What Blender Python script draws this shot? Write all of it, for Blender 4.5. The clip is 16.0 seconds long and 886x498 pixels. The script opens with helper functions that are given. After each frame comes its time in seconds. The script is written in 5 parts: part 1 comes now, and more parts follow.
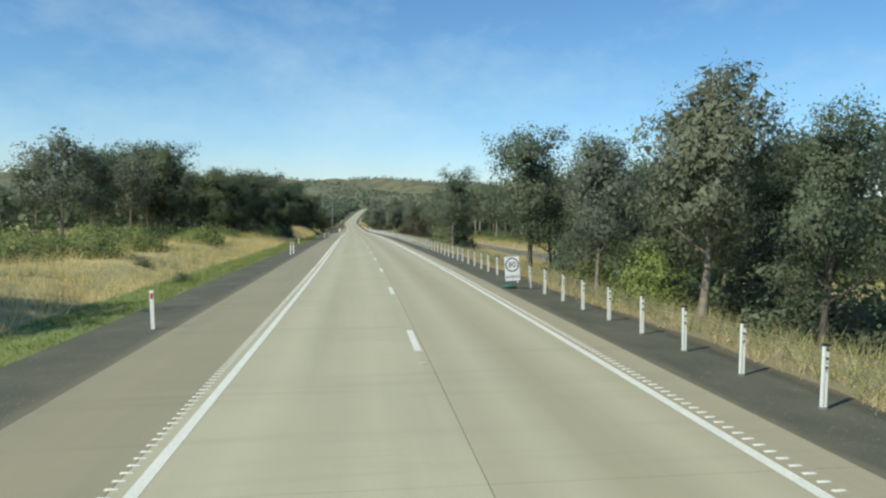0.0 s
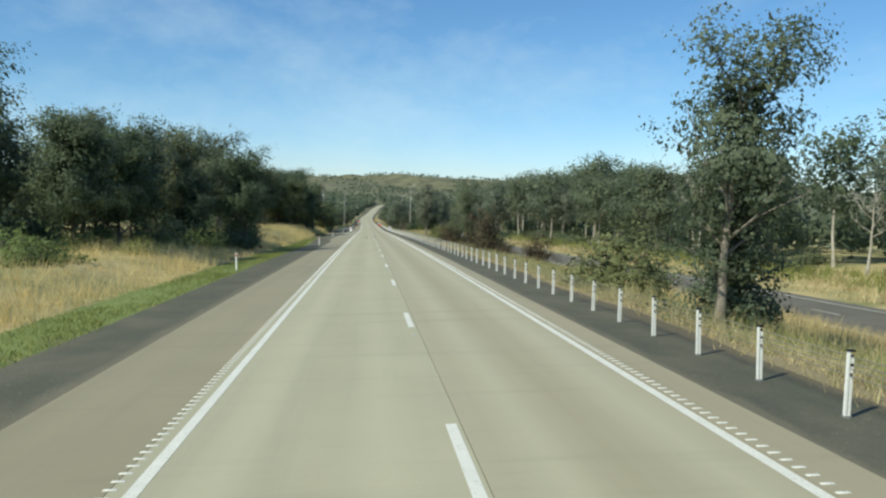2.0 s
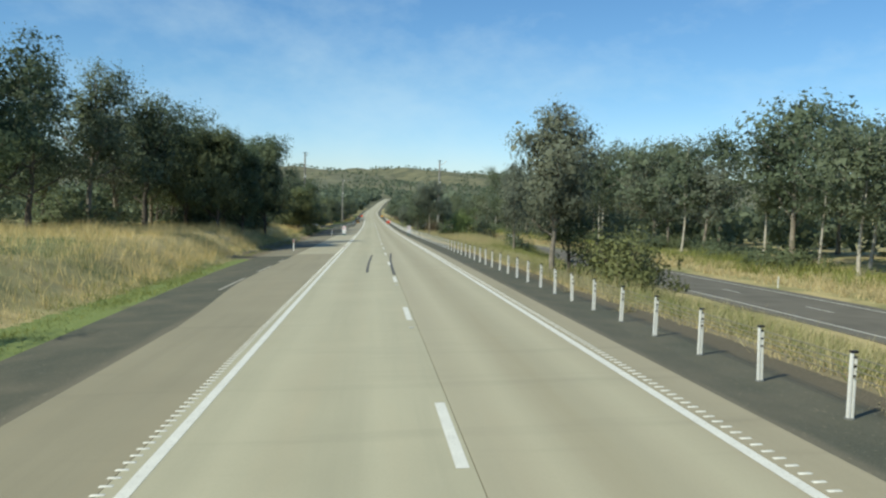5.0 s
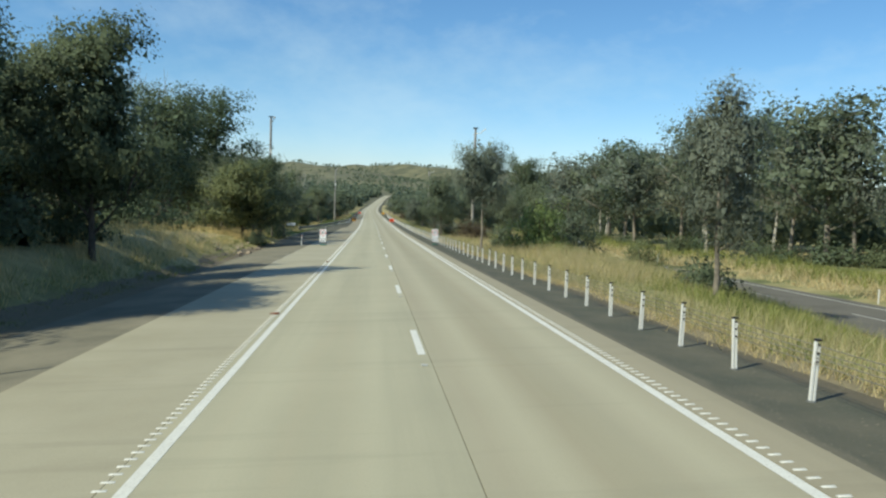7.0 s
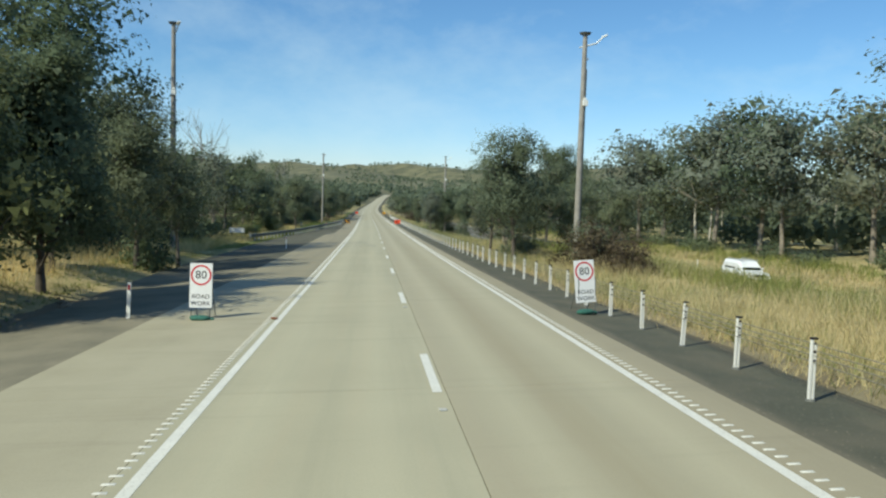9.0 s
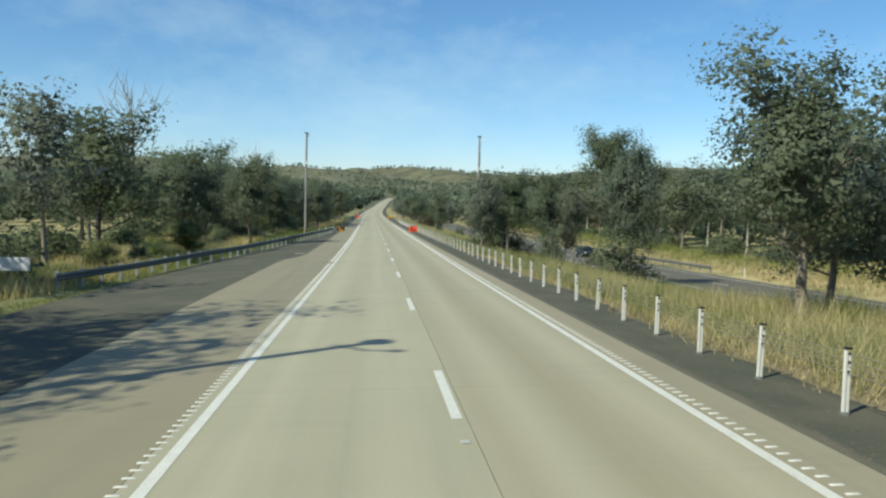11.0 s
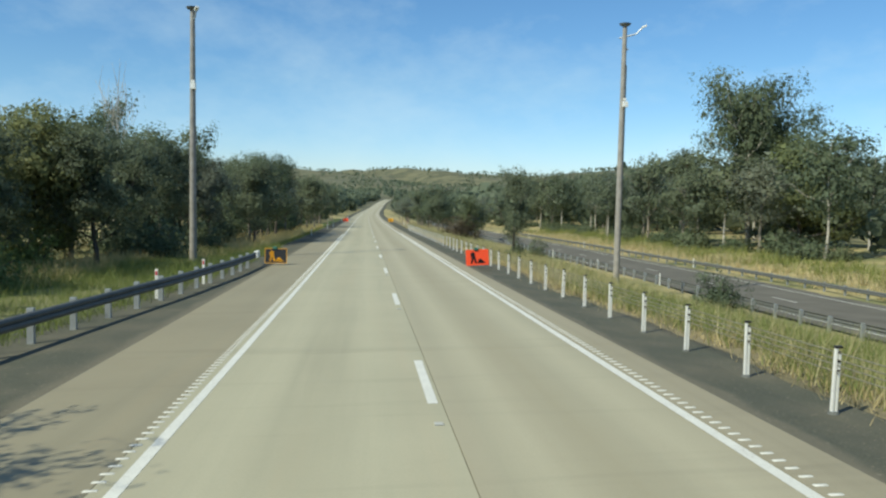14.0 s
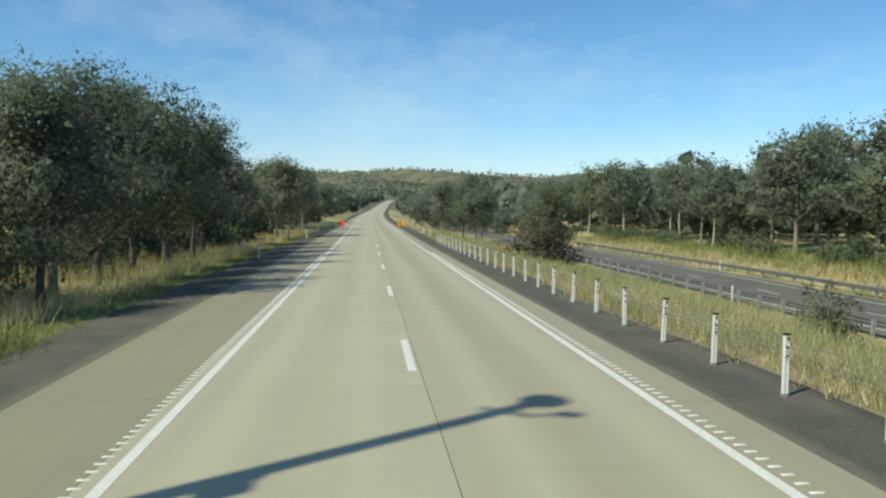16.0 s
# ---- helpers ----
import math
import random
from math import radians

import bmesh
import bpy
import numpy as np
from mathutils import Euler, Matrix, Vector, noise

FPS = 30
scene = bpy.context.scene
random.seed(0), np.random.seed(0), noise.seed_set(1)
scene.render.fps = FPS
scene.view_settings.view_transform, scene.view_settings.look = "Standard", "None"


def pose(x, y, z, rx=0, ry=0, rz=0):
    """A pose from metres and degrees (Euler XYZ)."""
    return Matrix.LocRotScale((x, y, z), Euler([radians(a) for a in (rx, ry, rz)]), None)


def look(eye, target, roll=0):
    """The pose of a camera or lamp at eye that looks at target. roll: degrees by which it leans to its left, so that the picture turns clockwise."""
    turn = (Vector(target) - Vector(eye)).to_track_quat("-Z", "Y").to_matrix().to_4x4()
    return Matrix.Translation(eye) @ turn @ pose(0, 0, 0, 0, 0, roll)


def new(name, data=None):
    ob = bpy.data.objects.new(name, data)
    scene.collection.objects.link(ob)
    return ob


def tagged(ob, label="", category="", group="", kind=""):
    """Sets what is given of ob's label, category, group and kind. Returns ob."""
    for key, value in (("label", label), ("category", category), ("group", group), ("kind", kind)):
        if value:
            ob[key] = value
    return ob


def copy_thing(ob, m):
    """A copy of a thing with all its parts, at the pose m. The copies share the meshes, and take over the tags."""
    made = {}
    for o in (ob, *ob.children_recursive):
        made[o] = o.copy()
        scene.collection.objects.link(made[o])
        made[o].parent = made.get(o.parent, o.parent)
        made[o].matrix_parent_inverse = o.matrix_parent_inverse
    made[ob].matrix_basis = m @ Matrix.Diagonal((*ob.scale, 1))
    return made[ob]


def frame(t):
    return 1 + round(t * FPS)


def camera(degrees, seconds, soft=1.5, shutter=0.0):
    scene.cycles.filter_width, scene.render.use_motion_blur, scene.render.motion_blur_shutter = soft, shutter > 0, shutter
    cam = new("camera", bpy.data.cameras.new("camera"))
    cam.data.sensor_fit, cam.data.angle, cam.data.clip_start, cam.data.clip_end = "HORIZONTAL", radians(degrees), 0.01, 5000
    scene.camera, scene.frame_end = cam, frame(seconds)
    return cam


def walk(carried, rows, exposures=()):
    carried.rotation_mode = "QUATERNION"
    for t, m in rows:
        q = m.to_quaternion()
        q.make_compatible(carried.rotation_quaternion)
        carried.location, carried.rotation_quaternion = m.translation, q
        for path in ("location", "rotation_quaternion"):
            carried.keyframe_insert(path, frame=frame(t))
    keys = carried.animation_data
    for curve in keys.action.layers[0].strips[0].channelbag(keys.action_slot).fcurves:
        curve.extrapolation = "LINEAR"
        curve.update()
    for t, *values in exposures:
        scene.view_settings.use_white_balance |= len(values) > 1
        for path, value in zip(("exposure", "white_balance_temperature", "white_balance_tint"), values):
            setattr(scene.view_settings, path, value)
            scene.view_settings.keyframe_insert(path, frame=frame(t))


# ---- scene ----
cam = camera(60.3, 16.0, soft=2.3, shutter=0.0)
PATH = [
    (0.0, pose(-1.689, 8.434, 2.523, 86.453, -0.907, -6.835)),
    (0.5, pose(-1.480, 22.507, 2.188, 86.417, -0.949, -6.700)),
    (1.0, pose(-1.311, 36.662, 1.839, 86.346, -1.020, -6.399)),
    (1.5, pose(-1.198, 50.857, 1.471, 86.264, -1.113, -6.024)),
    (2.0, pose(-1.140, 65.053, 1.085, 86.193, -1.221, -5.621)),
    (2.5, pose(-1.118, 79.211, 0.688, 86.158, -1.334, -5.567)),
    (3.0, pose(-1.104, 93.289, 0.288, 86.123, -1.443, -5.609)),
    (3.5, pose(-1.089, 107.244, -0.121, 86.045, -1.542, -5.674)),
    (4.0, pose(-1.074, 121.034, -0.544, 85.953, -1.622, -5.536)),
    (4.5, pose(-1.058, 134.620, -0.980, 85.874, -1.676, -5.311)),
    (5.0, pose(-1.042, 147.960, -1.422, 85.834, -1.700, -5.220)),
    (7.5, pose(-1.053, 214.028, -3.705, 85.625, -1.994, -5.254)),
    (8.0, pose(-1.063, 227.058, -4.176, 85.618, -1.980, -5.275)),
    (8.5, pose(-1.073, 239.707, -4.628, 85.635, -1.878, -5.273)),
    (9.0, pose(-1.083, 252.166, -5.063, 85.652, -1.759, -5.315)),
    (9.5, pose(-1.095, 264.629, -5.489, 85.624, -1.700, -5.188)),
    (12.0, pose(-1.197, 325.728, -7.436, 86.079, -1.206, -5.299)),
    (12.5, pose(-1.144, 337.628, -7.786, 86.039, -1.198, -5.529)),
    (13.0, pose(-1.098, 349.460, -8.117, 86.068, -1.188, -5.485)),
    (13.5, pose(-1.067, 361.218, -8.423, 86.106, -1.172, -5.536)),
    (14.0, pose(-1.054, 372.894, -8.712, 86.092, -1.154, -5.430)),
    (14.5, pose(-1.060, 384.483, -8.993, 86.083, -1.134, -5.426)),
    (15.0, pose(-1.082, 395.979, -9.261, 86.118, -1.118, -5.372)),
    (15.5, pose(-1.114, 407.374, -9.512, 86.162, -1.105, -5.265)),
    (16.0, pose(-1.150, 418.663, -9.752, 86.181, -1.100, -5.217)),
]
walk(cam, PATH, exposures=((0.0, 0.16, 6250, -3), (16.0, 0.16, 6250, -3)))

# ---------------------------------------------------------------- light
world = bpy.data.worlds.new("sky")
scene.world = world
world.use_nodes = True
SUN_AZ, SUN_EL = radians(235), radians(43)      # azimuth clockwise from +y
wn = world.node_tree.nodes
wl = world.node_tree.links
sky = wn.new("ShaderNodeTexSky")
sky.sky_type = "NISHITA"
sky.sun_disc = False
sky.sun_elevation, sky.sun_rotation = SUN_EL, SUN_AZ
sky.air_density, sky.dust_density, sky.ozone_density = 1.0, 0.15, 3.3
# thin high cloud: faint wisps drawn out along the wind
tc = wn.new("ShaderNodeTexCoord")
mp = wn.new("ShaderNodeMapping")
mp.inputs["Rotation"].default_value = (0.0, radians(28), radians(20))
mp.inputs["Scale"].default_value = (5.0, 1.6, 9.0)
wl.new(tc.outputs["Generated"], mp.inputs["Vector"])
wisp = wn.new("ShaderNodeTexNoise")
wisp.inputs["Scale"].default_value, wisp.inputs["Detail"].default_value, wisp.inputs["Roughness"].default_value = 0.9, 7, 0.62
wl.new(mp.outputs[0], wisp.inputs["Vector"])
wr = wn.new("ShaderNodeMapRange")
for i, v in ((1, 0.46), (2, 0.80), (3, 0.0), (4, 0.34)):
    wr.inputs[i].default_value = v
wl.new(wisp.outputs["Fac"], wr.inputs[0])
wm = wn.new("ShaderNodeMix")
wm.data_type = "RGBA"
wl.new(wr.outputs[0], wm.inputs[0])
clear = wn.new("ShaderNodeHueSaturation")
clear.inputs["Saturation"].default_value = 1.12
wl.new(sky.outputs[0], clear.inputs["Color"])
tint = wn.new("ShaderNodeMix")
tint.data_type, tint.blend_type = "RGBA", "MULTIPLY"
tint.inputs[0].default_value = 1.0
height = wn.new("ShaderNodeSeparateXYZ")
wl.new(tc.outputs["Generated"], height.inputs[0])
band = wn.new("ShaderNodeValToRGB")
for e, (at_height, hue) in zip([band.color_ramp.elements[0], band.color_ramp.elements[1], band.color_ramp.elements.new(0.12)], ((0.0, (0.82, 0.88, 1.16, 1)), (0.45, (0.71, 0.79, 0.93, 1)), (0.14, (0.84, 0.90, 1.01, 1)))):
    e.position, e.color = at_height, hue
wl.new(height.outputs[2], band.inputs[0])
wl.new(band.outputs[0], tint.inputs[7])
wl.new(clear.outputs[0], tint.inputs[6])
wl.new(tint.outputs[2], wm.inputs[6])
wm.inputs[7].default_value = (6.5, 7.2, 7.6, 1)
wl.new(wm.outputs[2], wn["Background"].inputs[0])
wn["Background"].inputs[1].default_value = 0.114
sun = new("sun", bpy.data.lights.new("sun", "SUN"))
sun.data.energy, sun.data.angle, sun.data.color = 4.3, radians(0.53), (1.0, 0.91, 0.76)
sun_from = Vector((math.sin(SUN_AZ) * math.cos(SUN_EL), math.cos(SUN_AZ) * math.cos(SUN_EL), math.sin(SUN_EL)))
sun.matrix_world = look(sun_from * 200, (0, 0, 0))


# ---------------------------------------------------------------- materials
def mat(name, rough=0.8, metal=0.0):
    m = bpy.data.materials.new(name)
    m.use_nodes = True
    b = m.node_tree.nodes["Principled BSDF"]
    b.inputs["Roughness"].default_value, b.inputs["Metallic"].default_value = rough, metal
    return m, m.node_tree.nodes, m.node_tree.links, b


def coords(n, l, kind="Object", scale=(1, 1, 1)):
    if kind == "World":
        c = n.new("ShaderNodeNewGeometry").outputs["Position"]
    else:
        c = n.new("ShaderNodeTexCoord").outputs[kind]
    mp = n.new("ShaderNodeMapping")
    mp.inputs["Scale"].default_value = scale
    l.new(c, mp.inputs["Vector"])
    return mp.outputs[0]


def noise_tex(n, l, vec, scale, detail=4, rough=0.55):
    t = n.new("ShaderNodeTexNoise")
    t.inputs["Scale"].default_value, t.inputs["Detail"].default_value, t.inputs["Roughness"].default_value = scale, detail, rough
    l.new(vec, t.inputs["Vector"])
    return t.outputs["Fac"]


def ramp(n, l, fac, stops):
    r = n.new("ShaderNodeValToRGB")
    while len(r.color_ramp.elements) < len(stops):
        r.color_ramp.elements.new(0.5)
    for e, (p, c) in zip(r.color_ramp.elements, stops):
        e.position, e.color = p, (*c, 1) if len(c) == 3 else c
    l.new(fac, r.inputs[0])
    return r.outputs[0]


def mix(n, l, fac, a, b, mode="MIX"):
    m = n.new("ShaderNodeMix")
    m.data_type, m.blend_type = "RGBA", mode
    for sock, v in ((0, fac), (6, a), (7, b)):
        if hasattr(v, "is_linked"):
            l.new(v, m.inputs[sock])
        elif sock == 0:
            m.inputs[0].default_value = v
        else:
            m.inputs[sock].default_value = (*v, 1)
    return m.outputs[2]


def math_node(n, l, op, a, b=0.0, c=0.0):
    m = n.new("ShaderNodeMath")
    m.operation = op
    for i, v in enumerate((a, b, c)):
        if hasattr(v, "is_linked"):
            l.new(v, m.inputs[i])
        else:
            m.inputs[i].default_value = v
    return m.outputs[0]


def bump(n, l, b, height, strength=0.3, dist=0.01):
    k = n.new("ShaderNodeBump")
    k.inputs["Strength"].default_value, k.inputs["Distance"].default_value = strength, dist
    l.new(height, k.inputs["Height"])
    l.new(k.outputs[0], b.inputs["Normal"])


def plain(name, color, rough=0.6, metal=0.0, vary=0.12, scale=6.0, wear=None, relief=0.0):
    """A surface of one paint or stuff, with grain at two scales."""
    m, n, l, b = mat(name, rough, metal)
    v = coords(n, l, "Object")
    f1, f2 = noise_tex(n, l, v, scale), noise_tex(n, l, v, scale * 9, 2)
    lo = tuple(c * (1 - vary) for c in color)
    hi = tuple(min(1, c * (1 + vary)) for c in color)
    c = ramp(n, l, f1, [(0.3, lo), (0.7, hi)])
    if wear:
        c = mix(n, l, ramp(n, l, f2, [(0.55, (0, 0, 0)), (0.75, (1, 1, 1))]), c, wear)
    l.new(c, b.inputs["Base Color"])
    if relief:
        bump(n, l, b, f2, relief, 0.01)
    return m


def leaf_mat(name, dark, light, through_share=0.42):
    m, n, l, b = mat(name, 0.55)
    r = n.new("ShaderNodeNewGeometry").outputs["Random Per Island"]
    o = n.new("ShaderNodeObjectInfo").outputs["Random"]
    c = ramp(n, l, r, [(0.0, dark), (0.6, light), (1.0, tuple(min(1, x * 1.15) for x in light))])
    tint = ramp(n, l, o, [(0.0, (0.8, 0.86, 0.8)), (0.5, (1, 1, 1)), (1.0, (1.08, 1.03, 0.92))])
    c = mix(n, l, 1.0, c, tint, "MULTIPLY")
    l.new(c, b.inputs["Base Color"])
    b.inputs["Specular IOR Level"].default_value = 0.2
    t = n.new("ShaderNodeBsdfTranslucent")
    l.new(c, t.inputs[0])
    s = n.new("ShaderNodeMixShader")
    s.inputs[0].default_value = through_share
    l.new(b.outputs[0], s.inputs[1])
    l.new(t.outputs[0], s.inputs[2])
    l.new(s.outputs[0], n["Material Output"].inputs[0])
    return m


def concrete_mat(name, base, warm):
    """Road concrete: worn wheel tracks, stains along the way of travel, fine tined grain."""
    m, n, l, b = mat(name, 0.75)
    uv = n.new("ShaderNodeUVMap").outputs[0]
    sep = n.new("ShaderNodeSeparateXYZ")
    l.new(uv, sep.inputs[0])
    v = coords(n, l, "World")
    long_v = coords(n, l, "World", (1.6, 0.05, 1))
    big = noise_tex(n, l, long_v, 1.0, 5, 0.6)
    mid = noise_tex(n, l, v, 0.35, 5, 0.6)
    fine = noise_tex(n, l, v, 38, 3, 0.7)
    c = ramp(n, l, big, [(0.25, tuple(x * 0.86 for x in base)), (0.5, base), (0.8, warm)])
    c = mix(n, l, ramp(n, l, mid, [(0.35, (0, 0, 0)), (0.75, (0.35,) * 3)]), c, tuple(x * 0.72 for x in base))
    # the overtaking lane is older and browner
    d = sep.outputs[0]
    brown = math_node(n, l, "MULTIPLY", math_node(n, l, "GREATER_THAN", d, 0.135), ramp(n, l, big, [(0.3, (0.35,) * 3), (0.7, (0.85,) * 3)]))
    c = mix(n, l, brown, c, (0.365, 0.318, 0.215))
    # polished wheel paths, 1.75 m apart, in both lanes
    w = None
    for centre in (-2.65, -0.9, 0.95, 2.7):
        g = math_node(n, l, "ABSOLUTE", math_node(n, l, "SUBTRACT", d, centre))
        g = math_node(n, l, "SUBTRACT", 1.0, math_node(n, l, "MULTIPLY", g, 1.9))
        g = math_node(n, l, "MAXIMUM", g, 0.0)
        w = g if w is None else math_node(n, l, "ADD", w, g)
    w = math_node(n, l, "MULTIPLY", w, 0.42)
    c = mix(n, l, w, c, tuple(x * 1.14 for x in base))
    # oil dripped along the middle of the overtaking lane, fainter in the other
    for centre, share in ((1.72, 0.42), (-1.75, 0.12)):
        g = math_node(n, l, "ABSOLUTE", math_node(n, l, "SUBTRACT", d, centre))
        g = math_node(n, l, "MAXIMUM", math_node(n, l, "SUBTRACT", 1.0, math_node(n, l, "MULTIPLY", g, 1.5)), 0.0)
        g = math_node(n, l, "MULTIPLY", g, math_node(n, l, "MULTIPLY", ramp(n, l, big, [(0.3, (0.5,) * 3), (0.6, (1,) * 3)]), share))
        c = mix(n, l, g, c, tuple(x * k for x, k in zip(base, (0.68, 0.64, 0.56))))
    # the slabs beside the old bay are worn pale
    bay = math_node(n, l, "MULTIPLY", math_node(n, l, "GREATER_THAN", sep.outputs[1], 208.0), math_node(n, l, "LESS_THAN", sep.outputs[1], 286.0))
    bay = math_node(n, l, "MULTIPLY", bay, math_node(n, l, "LESS_THAN", d, -3.72))
    c = mix(n, l, math_node(n, l, "MULTIPLY", bay, ramp(n, l, mid, [(0.3, (0.4,) * 3), (0.6, (0.85,) * 3)])), c, (0.44, 0.40, 0.28))
    # faint darker bands across the slabs, from stretched noise
    cross_v = coords(n, l, "World", (0.12, 1.3, 1))
    bands = noise_tex(n, l, cross_v, 0.8, 4, 0.65)
    c = mix(n, l, ramp(n, l, bands, [(0.56, (0, 0, 0)), (0.74, (0.34,) * 3)]), c, tuple(x * 0.62 for x in base))
    oil = math_node(n, l, "MULTIPLY", ramp(n, l, fine, [(0.45, (0, 0, 0)), (0.75, (1, 1, 1))]), 0.2)
    c = mix(n, l, oil, c, tuple(x * 0.6 for x in base))
    l.new(c, b.inputs["Base Color"])
    bump(n, l, b, fine, 0.25, 0.004)
    return m


def gravel_mat():
    m, n, l, b = mat("sealed_gravel", 0.9)
    v = coords(n, l, "World")
    f, g, h = noise_tex(n, l, v, 60, 3, 0.7), noise_tex(n, l, v, 0.6, 5), noise_tex(n, l, v, 9, 3)
    c = ramp(n, l, f, [(0.25, (0.052, 0.053, 0.038)), (0.55, (0.098, 0.099, 0.072)), (0.85, (0.19, 0.185, 0.135))])
    c = mix(n, l, ramp(n, l, g, [(0.4, (0, 0, 0)), (0.68, (0.65,) * 3)]), c, (0.155, 0.138, 0.098))
    c = mix(n, l, ramp(n, l, h, [(0.6, (0, 0, 0)), (0.8, (0.4,) * 3)]), c, (0.15, 0.14, 0.12))
    # the old bay on the left is worn and dirty, paler than the strip
    uvb = n.new("ShaderNodeUVMap").outputs[0]
    sb = n.new("ShaderNodeSeparateXYZ")
    l.new(uvb, sb.inputs[0])
    worn = math_node(n, l, "MULTIPLY", math_node(n, l, "GREATER_THAN", sb.outputs[1], 206.0), math_node(n, l, "LESS_THAN", sb.outputs[1], 292.0))
    worn = math_node(n, l, "MULTIPLY", worn, math_node(n, l, "LESS_THAN", sb.outputs[0], 0.0))
    worn = math_node(n, l, "MULTIPLY", worn, ramp(n, l, g, [(0.3, (0.45,) * 3), (0.6, (0.95,) * 3)]))
    c = mix(n, l, worn, c, ramp(n, l, f, [(0.3, (0.18, 0.162, 0.115)), (0.7, (0.33, 0.295, 0.21))]))
    # pale dust swept off the slabs lies along the inner edge
    uv = n.new("ShaderNodeUVMap").outputs[0]
    sep = n.new("ShaderNodeSeparateXYZ")
    l.new(uv, sep.inputs[0])
    dust = math_node(n, l, "SUBTRACT", 4.95, math_node(n, l, "ADD", sep.outputs[0], math_node(n, l, "MULTIPLY", g, 0.9)))
    dust = math_node(n, l, "MULTIPLY", math_node(n, l, "MAXIMUM", dust, 0.0), 2.2)
    dust = math_node(n, l, "MULTIPLY", math_node(n, l, "MINIMUM", dust, 0.4), math_node(n, l, "GREATER_THAN", sep.outputs[0], 0.0))
    c = mix(n, l, dust, c, (0.24, 0.205, 0.145))
    left_dust = math_node(n, l, "ADD", math_node(n, l, "ADD", sep.outputs[0], 6.75), math_node(n, l, "MULTIPLY", g, -0.9))
    left_dust = math_node(n, l, "MULTIPLY", math_node(n, l, "MAXIMUM", left_dust, 0.0), 1.6)
    left_dust = math_node(n, l, "MULTIPLY", math_node(n, l, "MINIMUM", left_dust, 0.45), math_node(n, l, "LESS_THAN", sep.outputs[0], 0.0))
    c = mix(n, l, left_dust, c, (0.24, 0.205, 0.145))
    # leaf litter gathers along the outer edge
    edge = math_node(n, l, "ADD", math_node(n, l, "SUBTRACT", sep.outputs[0], 6.15), math_node(n, l, "MULTIPLY", math_node(n, l, "SUBTRACT", h, 0.5), 0.8))
    edge = math_node(n, l, "MINIMUM", math_node(n, l, "MAXIMUM", math_node(n, l, "MULTIPLY", edge, 2.0), 0.0), 0.8)
    c = mix(n, l, edge, c, ramp(n, l, f, [(0.3, (0.075, 0.06, 0.04)), (0.7, (0.2, 0.165, 0.105))]))
    # loose pale stones and fallen leaves
    speck = noise_tex(n, l, v, 22, 2, 0.4)
    c = mix(n, l, ramp(n, l, speck, [(0.68, (0, 0, 0)), (0.72, (0.7,) * 3)]), c, (0.36, 0.31, 0.22))
    l.new(c, b.inputs["Base Color"])
    b.inputs["Specular IOR Level"].default_value = 0.25
    bump(n, l, b, f, 0.5, 0.01)
    return m


